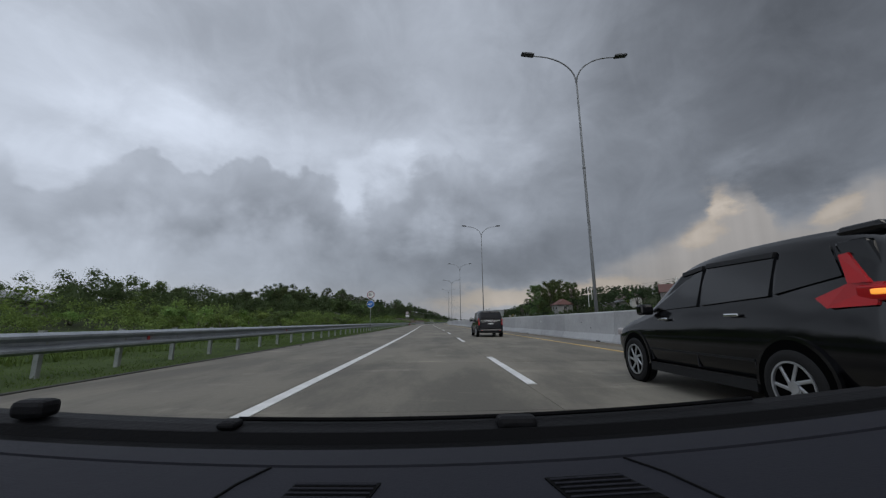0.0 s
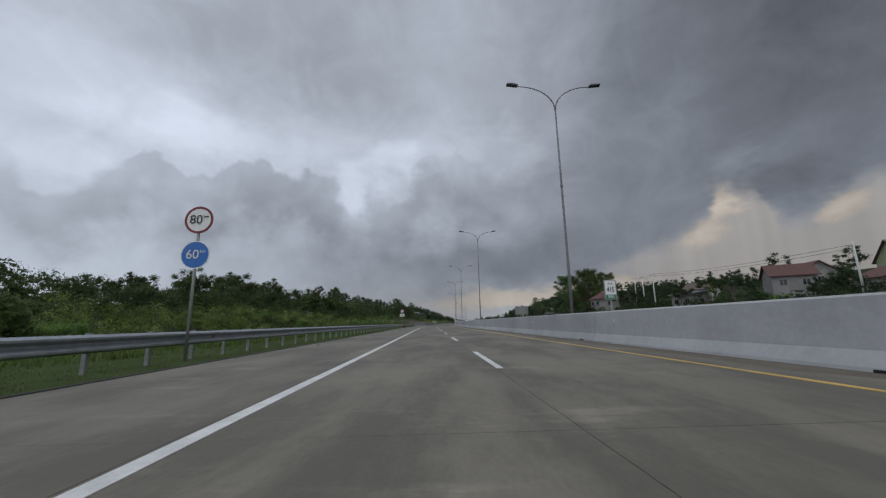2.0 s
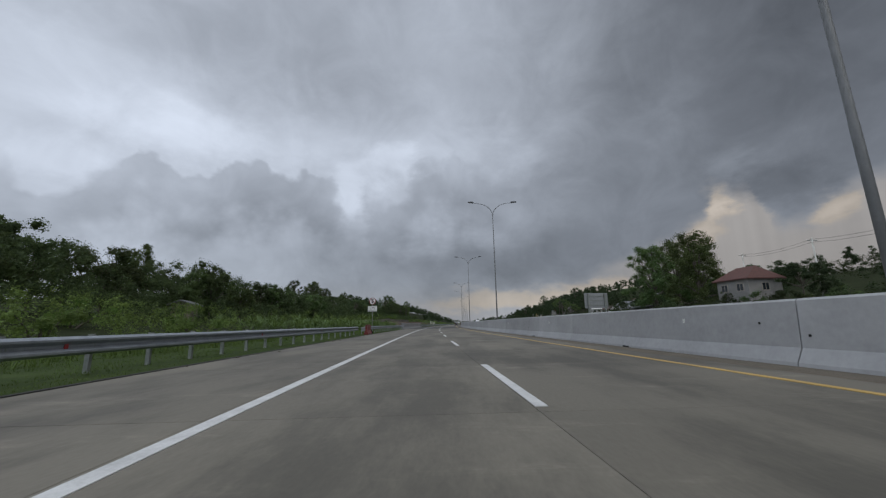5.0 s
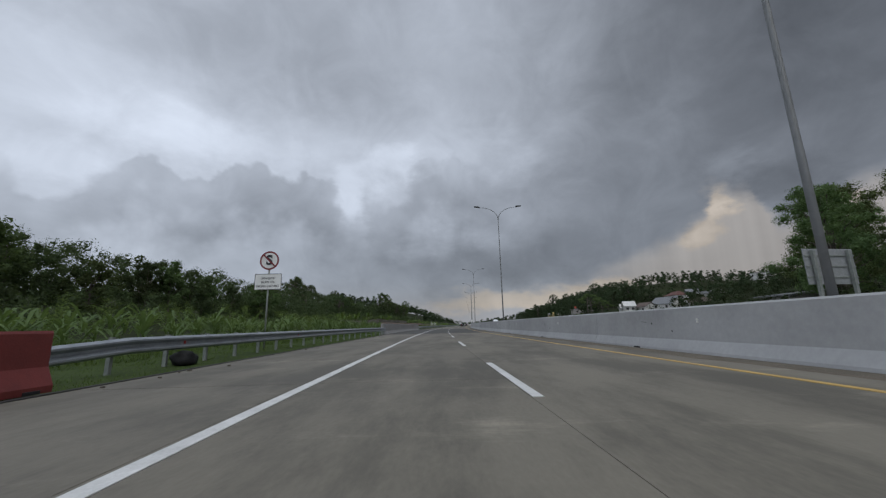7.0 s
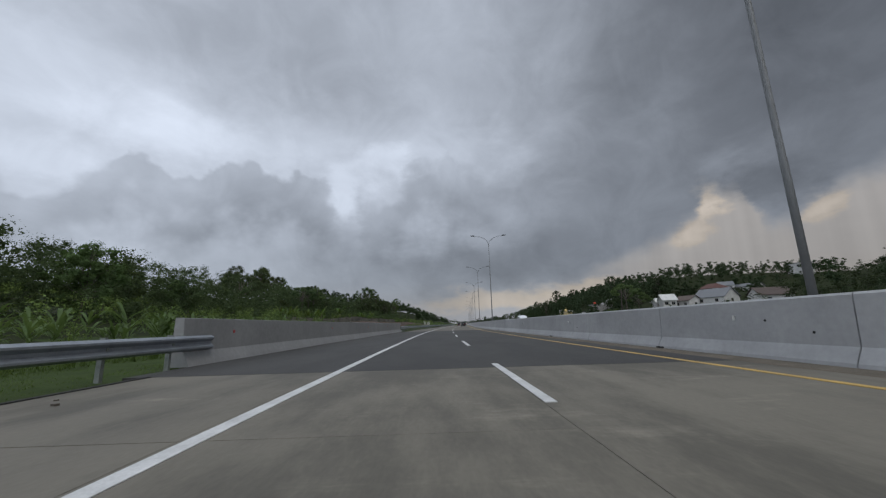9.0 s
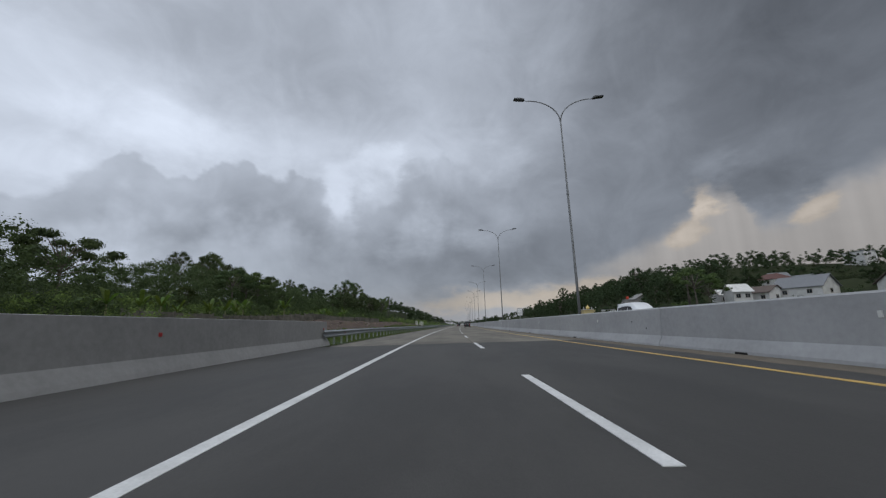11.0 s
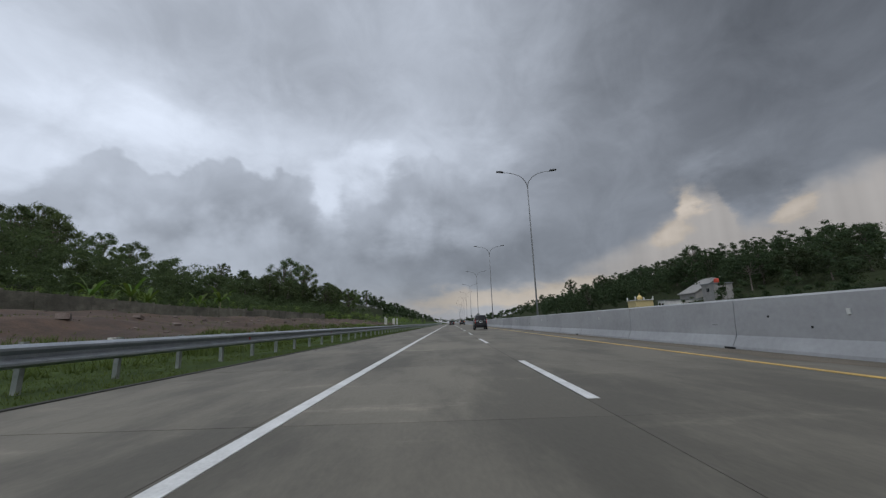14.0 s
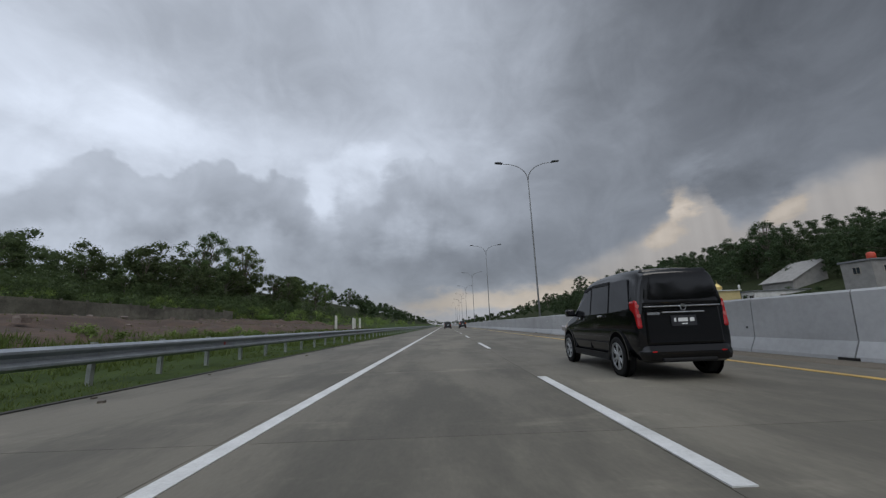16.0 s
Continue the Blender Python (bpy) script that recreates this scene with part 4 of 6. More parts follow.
many_leaves("undergrowth", spots(300, (60, 135), (-52, -33), (0.2, 2.2), (0.8, 1.6)) + spots(300, (88, 175), (-51, -40), (1.8, 5.4), (1.2, 2.2)) + spots(260, (172, 285), (-52, -41), (4.5, 8.6), (1.1, 2.1)) + spots(200, (185, 300), (-56, -40), (2.6, 6.5), (1.1, 2.0)) + spots(520, (100, 290), (-60, -31), (0.2, 3.4), (0.9, 1.9)) + spots(380, (140, 290), (-50, -36), (1.5, 5.6), (1.0, 2.0)) + spots(280, (400, 490), (-62, -36.0), (0.2, 4.6), (1.0, 2.2)),
            RNG, 150, 0.135, M_LEAF_DARK, "dark green undergrowth filling the space below the trees", "undergrowth")
many_leaves("bright_scrub", spots(330, (40, 178), (-32, -19), (0.2, 1.3), (0.7, 1.5)) + spots(100, (60, 178), (-33, -25), (1.2, 2.9), (0.9, 1.7)) + spots(230, (150, 290), (-40, -23), (0.3, 2.8), (0.8, 1.7)) + spots(130, (416, 520), (-38, -12.5), (0.3, 2.2), (0.9, 1.7)) + spots(330, (287, 440), (-44, -36.5), (0.2, 2.8), (0.6, 1.4)) + spots(26, (367, 384), (-16.5, -13.5), (0.0, 0.35), (0.3, 0.6)),
            RNG, 180, 0.070, M_SCRUB, "fresh green scrub in front of the trees", "scrub")
many_leaves("bank_thicket", spots(900, (287, 420), (-66, -35.6), (0.2, 3.6), (0.9, 2.0)) + spots(330, (290, 420), (-66, -44), (2.5, 7.0), (1.0, 2.0)) + spots(260, (296, 420), (-74, -52), (3.5, 8.0), (1.2, 2.3)) + spots(150, (305, 385), (-62, -46), (4.5, 8.8), (1.2, 2.2)) + spots(430, (322, 445), (-61, -45), (1.2, 4.4), (1.1, 2.2)) + tree_spots(60, (330, 460), (-96, -62), (5, 8)), RNG, 150, 0.125, M_LEAF_DARK, "dense green thicket covering the bank", "thicket", 0.5)
many_leaves("slope_thicket", spots(300, (105, 225), (34, 62), (0.3, 2.6), (0.9, 1.8)) + spots(620, (215, 350), (60, 128), (0.5, 3.6), (1.0, 2.2)) + spots(420, (345, 560), (58, 128), (1.5, 6.5), (1.3, 2.6)) + spots(620, (388, 475), (100, 235), (0.2, 2.4), (1.1, 2.2)) + spots(200, (320, 420), (105, 215), (0.3, 2.0), (1.0, 1.9)), RNG, 120, 0.145, M_LEAF_HILL, "dark green thicket between the houses", "thicket")
many_leaves("hillside_scrub", spots(1000, (60, 460), (23, 115), (0.2, 1.5), (0.7, 1.8)) + spots(320, (225, 345), (24, 66), (0.1, 1.0), (0.6, 1.2)), RNG, 90, 0.14, M_LEAF_HILL, "green scrub on the slope beyond the road", "scrub")
many_leaves("hillside_wood", tier_spots(320, (335, 620), (62, 128), (8.0, 12.0)) + tier_spots(60, (430, 640), (120, 180), (7, 11)) + tier_spots(120, (448, 560), (150, 245), (6, 10)) + tier_spots(110, (340, 620), (97, 126), (9, 13)) + tier_spots(60, (345, 520), (46, 66), (3.5, 5.5)) + tier_spots(120, (215, 345), (64, 128), (4.5, 7.5)) + tier_spots(40, (80, 215), (95, 170), (5, 9)),
            RNG, 135, 0.22, M_LEAF_HILL, "dark green wood of layered trees on the hill", "wood", 0.58)
many_leaves("distant_wood", tree_spots(190, (460, 1000), (-150, -30), (8, 13)) + tree_spots(150, (650, 1150), (26, 160), (7, 12)) + tree_spots(60, (1000, 1300), (-60, 60), (6, 11)),
            RNG, 72, 0.42, M_LEAF_HILL, "dark distant wood beside the road", "wood")


def grass_field(name, n, s_range, a_range, h, material, label, blades=4):
    """One object of grass tufts, each of a few bent blades; the tufts thin out and thicken in patches."""
    bases, tall = [], []
    while len(bases) < n:
        s, a = RNG.uniform(*s_range), RNG.uniform(*a_range)
        thick = 0.5 + 0.9 * noise.noise(Vector((s * 0.35, a * 0.5, 2.0)))
        if thick < RNG.random() * 0.6:
            continue
        bases.append(at(s, a, land(s, a) - 0.01)[:])
        tall.append(h * (0.6 + 0.7 * max(thick, 0)))
    base = np.repeat(np.array(bases), blades, axis=0)
    k = len(base)
    ang, hh = RNG.uniform(0, math.tau, k), np.repeat(np.array(tall), blades) * RNG.uniform(0.45, 1.25, k)
    out, w = hh * RNG.uniform(0.3, 1.1, k), 0.006 + 0.035 * hh
    d = np.stack([np.cos(ang), np.sin(ang), 0 * ang], 1)
    q = np.stack([-np.sin(ang), np.cos(ang), 0 * ang], 1) * w[:, None]
    base = base + RNG.normal(size=(k, 3)) * (0.04, 0.04, 0)
    tip = base + d * out[:, None]
    tip[:, 2] += hh
    verts = np.stack([base + q, base - q, tip], 1).reshape(-1, 3)
    me = mesh_of(name, verts, np.arange(3 * k).reshape(-1, 3))
    tagged(mesh_part(name, me, material), label, "grass", kind="stuff")


grass_field("grass", 33000, (43, 222), (-11.5, -6.28), 0.062, M_BLADE, "short green grass along the road's edge", 3)
grass_field("grass_verge", 28000, (272, 400), (-11.5, -6.28), 0.07, M_BLADE, "tufty green grass beside the guardrail", 3)
grass_field("tall_grass", 24000, (43, 235), (-24, -10.5), 0.36, M_BLADE, "tall green grass beyond the verge", 4)
grass_field("weeds", 12000, (285, 430), (-15.5, -9.5), 0.34, M_BLADE, "rank weeds at the edge of the bare soil", 5)
grass_field("soil_weeds", 2600, (288, 430), (-33, -14), 0.16, M_BLADE, "sparse weeds on the bare soil", 5)

# crops with long arching leaves
verts_bm = bmesh.new()
for i in range(400):
    s, a = RNG.uniform(176, 262), RNG.uniform(-24, -12.8)
    p = at(s, a, land(s, a))
    h = RNG.uniform(1.5, 2.9)
    for k in range(9):
        blade(verts_bm, h * RNG.uniform(0.35, 0.6), h * 0.062, h * RNG.uniform(0.25, 0.5), RNG.uniform(0.5, 1.0), RNG.uniform(0, 6.28), (p.x, p.y, p.z + h * RNG.uniform(0.25, 0.6)), segs=4)
tagged(part("crop_plants", verts_bm, M_CROP), "rows of tall green crop plants with arching leaves", "crops", kind="stuff")

# banana plants
plants = [banana(3, 5.2, stand(325.8, -34.4, land(325.8, -34.4)), "banana plant with broad fresh green leaves"), banana(5, 4.2, stand(309.5, -34.6, land(309.5, -34.6)), "banana plant with broad fresh green leaves")]
for s, a, k in ((312.5, -35.2, 1.0), (306.5, -34.4, 0.85), (346, -34.3, 0.75), (350.3, -34.3, 0.85), (353, -34.6, 0.9), (361.5, -34.4, 0.9), (366.5, -34.4, 0.95), (290.5, -34, 0.75), (294.0, -34.5, 0.85), (297.5, -35, 0.8), (304.5, -35.5, 0.8), (286.5, -34, 0.75)):
    copy_thing(plants[int(s) % 2], stand(s, a, land(s, a), s * 37 % 360, k))
for s, a, k in ((163.5, 64.6, 1.45), (161.5, 63.0, 1.1)):
    copy_thing(plants[int(s) % 2], stand(s, a, land(s, a), s * 53 % 360, k))

# big open-crowned trees beside the opposite carriageway
big = [tree("grand", 91, 16.0, M_LEAF, stand(216, 49, land(216, 49) - 0.3), "large open-crowned tree with feathery layered branches"),
       tree("grand", 97, 17.5, M_LEAF, stand(226, 60, land(226, 60) - 0.3), "large open-crowned tree with feathery layered branches")]
copy_thing(big[0], stand(234, 70, land(234, 70) - 0.3, 130, 1.0))
copy_thing(big[1], stand(206, 52, land(206, 52) - 0.3, 200, 0.92))


dead = thing("dead_tree", stand(352, 62, land(352, 62) - 0.3, 0, 1.45), "bare dead tree standing above the slope", "tree")
bm = bmesh.new()
tube(bm, [(0, 0, -0.3), (0.1, 0, 4.0), (0.5, 0.1, 7.6)], [0.20, 0.14, 0.05], 8)
part("trunk", bm, M_BARK, dead, smooth=True)
for k, (z, x, y, up) in enumerate(((4.6, 1.3, 0.5, 1.4), (5.4, -1.1, 0.6, 1.5), (6.2, 0.9, -0.9, 1.3), (6.8, -0.5, -0.4, 1.4), (7.2, 1.3, 0.2, 1.0))):
    bm = bmesh.new()
    tube(bm, [(0.1 + 0.07 * k, 0, z), (x * 0.5, y * 0.5, z + up * 0.45), (x, y, z + up), (x * 1.25, y * 1.3, z + up * 1.1)], [0.06, 0.045, 0.03, 0.012], 6)
    part("branch", bm, M_BARK, dead, smooth=True)

# ---- signs ----
M_SIGN_WHITE = surface("sign_white", (0.62, 0.62, 0.60), (0.74, 0.74, 0.72), scale=3, rough=0.45, bump=0.0)
M_SIGN_RED = plain("sign_red", (0.17, 0.012, 0.016), 0.45)
M_SIGN_BLUE = surface("sign_blue", (0.01, 0.10, 0.36), (0.015, 0.14, 0.45), scale=3, rough=0.4, bump=0.0)
M_SIGN_GREEN = plain("sign_green", (0.01, 0.20, 0.10), 0.45)
M_INK = plain("sign_black", (0.015, 0.015, 0.018), 0.5)
M_FRAME = surface("sign_frame_grey", (0.20, 0.21, 0.21), (0.32, 0.33, 0.33), scale=4, rough=0.6)


def letters(text, size, material, parent, x, z, y=-0.03, squeeze=1.0, name="lettering", bold=0.0):
    """Raised flat letters that face back along the road."""
    cu = bpy.data.curves.new(name, "FONT")
    cu.body, cu.size, cu.align_x, cu.align_y, cu.extrude = text, size, "CENTER", "CENTER", 0.003
    cu.offset = bold
    ob = bpy.data.objects.new(name, cu)
    scene.collection.objects.link(ob)
    bpy.context.view_layer.update()
    me = bpy.data.meshes.new_from_object(ob.evaluated_get(bpy.context.evaluated_depsgraph_get()))
    bpy.data.objects.remove(ob)
    made = mesh_part(name, me, material, parent)
    made.matrix_local = Matrix.LocRotScale((x, y, z), Euler((radians(90), 0, 0)), (squeeze, 1, 1))
    return made


def disc(r0, r1, y0, y1, n=40):
    """A ring (or with r0 = 0 a disc) that faces along y."""
    bm = bmesh.new()
    front, back, fi, bi = [], [], [], []
    for k in range(n):
        c, q = math.cos(k * math.tau / n), math.sin(k * math.tau / n)
        front.append(bm.verts.new((r1 * c, y0, r1 * q)))
        back.append(bm.verts.new((r1 * c, y1, r1 * q)))
        if r0:
            fi.append(bm.verts.new((r0 * c, y0, r0 * q)))
            bi.append(bm.verts.new((r0 * c, y1, r0 * q)))
    for k in range(n):
        j = (k + 1) % n
        bm.faces.new((front[k], front[j], back[j], back[k]))
        if r0:
            bm.faces.new((front[j], front[k], fi[k], fi[j]))
            bm.faces.new((back[k], back[j], bi[j], bi[k]))
            bm.faces.new((fi[j], fi[k], bi[k], bi[j]))
    if not r0:
        bm.faces.new(front)
        bm.faces.new(back[::-1])
    bmesh.ops.recalc_face_normals(bm, faces=bm.faces)
    return bm


def placed(ob, x, z):
    ob.location = (x, 0, z)
    return ob


def post_of(parent, x, top, r=0.045):
    bm = bmesh.new()
    tube(bm, [(x, 0.05, -0.3), (x, 0.05, top)], [r, r], 10)
    return part("post", bm, M_POST, parent, smooth=True)


sign = thing("speed_sign", stand(91.85, -7.55), "red-ringed 80 disc above a blue 60 disc on a grey post", "traffic sign")
post_of(sign, 0, 4.9)
plate = placed(part("limit_disc", disc(0, 0.455, -0.012, 0.012), M_SIGN_WHITE, sign, "white disc with a red ring"), 0, 4.45)
part("red_ring", disc(0.385, 0.46, -0.018, 0.0), M_SIGN_RED, plate)
letters("80", 0.42, M_INK, plate, -0.08, 0.0)
letters("km", 0.15, M_INK, plate, 0.235, 0.11)
plate = placed(part("minimum_disc", disc(0, 0.455, -0.012, 0.012), M_SIGN_BLUE, sign, "blue disc with white figures"), 0, 3.28)
part("white_rim", disc(0.43, 0.46, -0.016, 0.0), M_SIGN_WHITE, plate)
letters("60", 0.42, M_SIGN_WHITE, plate, -0.08, 0.0)
letters("km", 0.15, M_SIGN_WHITE, plate, 0.235, 0.11)

sign = thing("no_stopping_sign", stand(190.9, -8.58), "no-stopping disc above a white text plate on a post", "traffic sign")
post_of(sign, 0, 4.95)
plate = placed(part("stop_disc", disc(0, 0.5, -0.012, 0.012), M_SIGN_WHITE, sign, "white disc with red ring and black letter"), 0, 4.55)
part("red_ring", disc(0.42, 0.505, -0.018, 0.0), M_SIGN_RED, plate)
letters("S", 0.70, M_INK, plate, 0, 0, bold=0.03)
bm = bmesh.new()
box(bm, (-0.45, -0.045, -0.04), (0.45, -0.038, 0.04), 0, Matrix.Rotation(radians(45), 4, "Y"))
part("slash", bm, M_SIGN_RED, plate)
bm = bmesh.new()
box(bm, (-0.70, -0.015, -0.42), (0.70, 0.015, 0.42), 0.01)
plate = placed(part("text_plate", bm, M_SIGN_WHITE, sign, "white plate with three lines of black capitals"), 0, 3.42)
for x0, x1, z0, z1 in ((-0.70, 0.70, 0.395, 0.42), (-0.70, 0.70, -0.42, -0.395), (-0.70, -0.675, -0.395, 0.395), (0.675, 0.70, -0.395, 0.395)):
    bm = bmesh.new()
    box(bm, (x0, -0.021, z0), (x1, -0.014, z1))
    part("black_border", bm, M_INK, plate)
for text, z, squeeze in (("SEPANJANG", 0.19, 0.78), ("JALAN TOL", -0.02, 0.84), ("KECUALI DARURAT", -0.23, 0.80)):
    letters(text, 0.17, M_INK, plate, 0, z, -0.02, squeeze)


def km_sign(s, a, z, number, lower):
    k = thing("kilometre_sign", stand(s, a, 0, -3, 0.76 if lower else 0.80), "white kilometre plate in a grey frame on the median", "road sign", "kilometre signs")
    h = 0.58 if lower else 0.50
    post_of(k, 0, z + 0.2, 0.05)
    bm = bmesh.new()
    box(bm, (-0.36, -0.02, -h), (0.36, 0.02, h), 0.018)
    back = placed(part("frame_plate", bm, M_FRAME, k), 0, z)
    bm = bmesh.new()
    box(bm, (-0.30, -0.03, -h + 0.06 + (0.24 if lower else 0)), (0.30, -0.018, h - 0.06), 0.004)
    part("face", bm, M_SIGN_WHITE, back, "white sign face")
    up = 0.12 if lower else 0.0
    letters("KM", 0.19, M_INK, back, 0, up + 0.22, -0.035)
    letters(number, 0.42, M_INK, back, 0, up - 0.13, -0.035, 0.68, bold=0.006)
    if lower:
        bm = bmesh.new()
        box(bm, (-0.30, -0.03, -h + 0.05), (0.30, -0.018, -h + 0.29), 0.004)
        part("lower_face", bm, M_SIGN_GREEN, back, "green strip below")
        letters(lower, 0.24, M_SIGN_WHITE, back, 0, -h + 0.17, -0.035)


km_sign(96.0, 8.05, 3.0, "415", "800")
km_sign(290.5, 7.76, 2.6, "416", "")

# sign seen from behind, beyond the opposite carriageway
sign = thing("sign_board", stand(196.7, 27.8, land(196.7, 27.8), 8), "grey back of a large road sign on two posts", "road sign")
bm = bmesh.new()
box(bm, (-2.1, -0.03, 3.2), (2.1, 0.03, 5.7), 0.02)
part("board", bm, M_FRAME, sign)
for z in (3.7, 4.45, 5.2):
    bm = bmesh.new()
    box(bm, (-2.1, -0.09, z - 0.05), (2.1, -0.03, z + 0.05), 0.01)
    part("rail", bm, M_POST, sign)
for x in (-1.5, 1.5):
    bm = bmesh.new()
    box(bm, (x - 0.12, -0.3, -0.4), (x + 0.12, -0.1, 5.6), 0.02)
    part("post", bm, M_POST, sign)

# ---- red plastic barriers at the gap in the guardrail ----
M_PLASTIC = surface("faded_red_plastic", (0.115, 0.018, 0.016), (0.19, 0.032, 0.027), scale=2.5, rough=0.55, fine=30)


def water_barrier(m, label):
    w = thing("plastic_barrier", m, label, "traffic barrier", "red barriers at the gap")
    bm = bmesh.new()
    prof = [(-0.26, 0.0), (-0.26, 0.12), (-0.10, 0.45), (-0.09, 1.05), (-0.06, 1.10), (0.06, 1.10), (0.09, 1.05), (0.10, 0.45), (0.26, 0.12), (0.26, 0.0)]
    ends = []
    for y in (-0.72, -0.70, 0.70, 0.72):
        k = 0.94 if abs(y) > 0.71 else 1.0
        ends.append([bm.verts.new((x * k, y, z)) for x, z in prof])
    for p, q in zip(ends, ends[1:]):
        for i in range(len(prof)):
            j = (i + 1) % len(prof)
            bm.faces.new((p[i], p[j], q[j], q[i]))
    bm.faces.new(ends[0])
    bm.faces.new(ends[-1][::-1])
    bmesh.ops.recalc_face_normals(bm, faces=bm.faces)
    part("body", bm, M_PLASTIC, w)
    for y in (-0.35, 0.35):
        bm = bmesh.new()
        box(bm, (-0.115, y - 0.2, 0.55), (-0.085, y + 0.2, 0.95), 0.012)
        part("rib_panel", bm, M_PLASTIC, w)
        # no recess is cut: a black strip paints the slot's shade
        bm = bmesh.new()
        box(bm, (-0.275, y - 0.14, 0.0), (0.275, y + 0.14, 0.06), 0.005)
        part("fork_slot", bm, M_INK, w)
    bm = bmesh.new()
    tube(bm, [(0, -0.3, 1.09), (0, -0.3, 1.125)], [0.05, 0.05], 12)
    part("filler_cap", bm, M_PLASTIC, w)
    return w


water_barrier(stand(175.9, -6.72, 0, 6, 0.94), "faded red plastic barrier with a scuffed face")
water_barrier(stand(177.5, -6.76, 0, -3, 0.94), "faded red plastic barrier beside the guardrail's end")

# litter and clods on the shoulder
clods = bmesh.new()
for i in range(90):
    s, a = pick.uniform(50, 400), -6.05 + abs(pick.gauss(0, 0.35))
    if 216 < s < 272:
        continue
    r = pick.uniform(0.012, 0.04)
    box(clods, (-r, -r * 1.4, -0.01), (r, r, r * 0.8), 0.0, stand(s, a, 0.008, pick.uniform(0, 360)))
tagged(part("clods", clods, M_BARK), "small clods and litter along the shoulder's edge", "litter", kind="stuff")

# black sack lying under the rail
M_SACK = surface("black_plastic_sack", (0.006, 0.006, 0.0065), (0.014, 0.014, 0.014), scale=6, spec=0.2, rough=0.65, fine=20, bump=0.6)
bm = bmesh.new()
bmesh.ops.create_icosphere(bm, subdivisions=3, radius=0.36)
for v in bm.verts:
    v.co *= 1 + 0.3 * noise.noise(v.co * 4)
    v.co.z = max(v.co.z * 0.75, -0.15)
sack = part("rubbish_sack", bm, M_SACK, smooth=True)
sack.matrix_world = stand(183.2, -7.5, 0.12)
tagged(sack, "black plastic rubbish sack under the guardrail", "rubbish sack")

# ---- bare ground: wall, slabs, posts ----
M_WALL = surface("old_wall_concrete", (0.075, 0.070, 0.056), (0.215, 0.20, 0.165), blotch=0.4, scale=1.2, rough=0.9, fine=12, where="World", spread=0.12)
wall = thing("boundary_wall", stand(296, -33), "weathered grey concrete panel wall above the red soil", "wall")
base = stand(296, -33)
panel = pillar = None
for k in range(51):
    s = 287.2 + 2.4 * k
    z = land(s, -33.0) - 0.1
    h = 1.75 + 0.15 * noise.noise(Vector((s * 0.1, 0, 0)))
    if panel is None:
        bm = bmesh.new()
        box(bm, (-0.04, 0.06, 0), (0.04, 2.34, 1.7), 0.01)
        ob = part("panel", bm, M_WALL, wall)
        panel = ob.data
        bm = bmesh.new()
        box(bm, (-0.08, -0.08, -0.3), (0.08, 0.08, 1.85), 0.01)
        po = part("pillar", bm, M_WALL, wall)
        pillar = po.data
    else:
        ob, po = new("panel", panel), new("pillar", pillar)
        ob.parent = po.parent = wall
    ob.matrix_local = base.inverted() @ stand(s, -33.0, z + (0 if pick.random() > 0.15 else -0.25), pick.uniform(-1, 1))
    po.matrix_local = base.inverted() @ stand(s, -33.0, z)

stack = None
for s, a, turn in ((297, -21, 8), (299, -22, -5), (301.5, -21.5, 3), (303, -23, 12), (293, -24, -8)):
    if stack is None:
        bm = bmesh.new()
        box(bm, (-0.9, -0.35, 0), (0.9, 0.35, 0.11), 0.015)
        box(bm, (-0.85, -0.30, 0.12), (0.95, 0.38, 0.22), 0.015)
        stack = part("concrete_slabs", bm, M_WALL)
        tagged(stack, "broken concrete slabs stacked on the red soil", "concrete slab", "slabs on the bare ground")
        stack.matrix_world = stand(s, a, land(s, a), turn)
    else:
        copy_thing(stack, stand(s, a, land(s, a), turn))

rubble = bmesh.new()
for i in range(520):
    s, a = pick.uniform(290, 425), -14.5 - 17.5 * pick.random() ** 0.8
    r = 0.04 + 0.22 * pick.random() ** 4
    m = stand(s, a, land(s, a) + r * 0.2, pick.uniform(0, 360))
    box(rubble, (-r * pick.uniform(0.5, 1.4), -r * pick.uniform(0.5, 1.3), -r * 0.5), (r, r * pick.uniform(0.5, 1.2), r * pick.uniform(0.2, 0.8)), 0.0, m @ Matrix.Rotation(pick.uniform(-0.4, 0.4), 4, "X"))
M_RUBBLE = surface("rubble", (0.09, 0.065, 0.05), (0.30, 0.26, 0.22), scale=2, rough=0.95, where="World", island=0.5)
tagged(part("rubble", rubble, M_RUBBLE), "stones and broken concrete strewn over the red soil", "rubble", kind="stuff")
M_PALE = surface("pale_painted_concrete", (0.42, 0.42, 0.38), (0.60, 0.60, 0.55), scale=2, rough=0.8)
bollard = None
for s, a in ((408, -16.5), (411, -17.4), (414.5, -15.5), (418, -15.2), (421, -16.8)):
    if bollard is None:
        bm = bmesh.new()
        box(bm, (-0.15, -0.15, -0.3), (0.15, 0.15, 1.85), 0.03)
        bollard = part("concrete_post", bm, M_PALE)
        tagged(bollard, "pale square concrete post beside the guardrail", "post", "posts beyond the guardrail")
        bollard.matrix_world = stand(s, a, land(s, a))
    else:
        copy_thing(bollard, stand(s, a, land(s, a)))


bm = bmesh.new()
box(bm, (-0.10, -0.13, -0.15), (0.10, 0.13, 0.42), 0.03)
stone = part("marker_stone", bm, M_PALE)
stone.matrix_world = stand(326.2, -14.0, land(326.2, -14.0), 15)
tagged(stone, "small white marker stone at the edge of the soil", "marker stone")


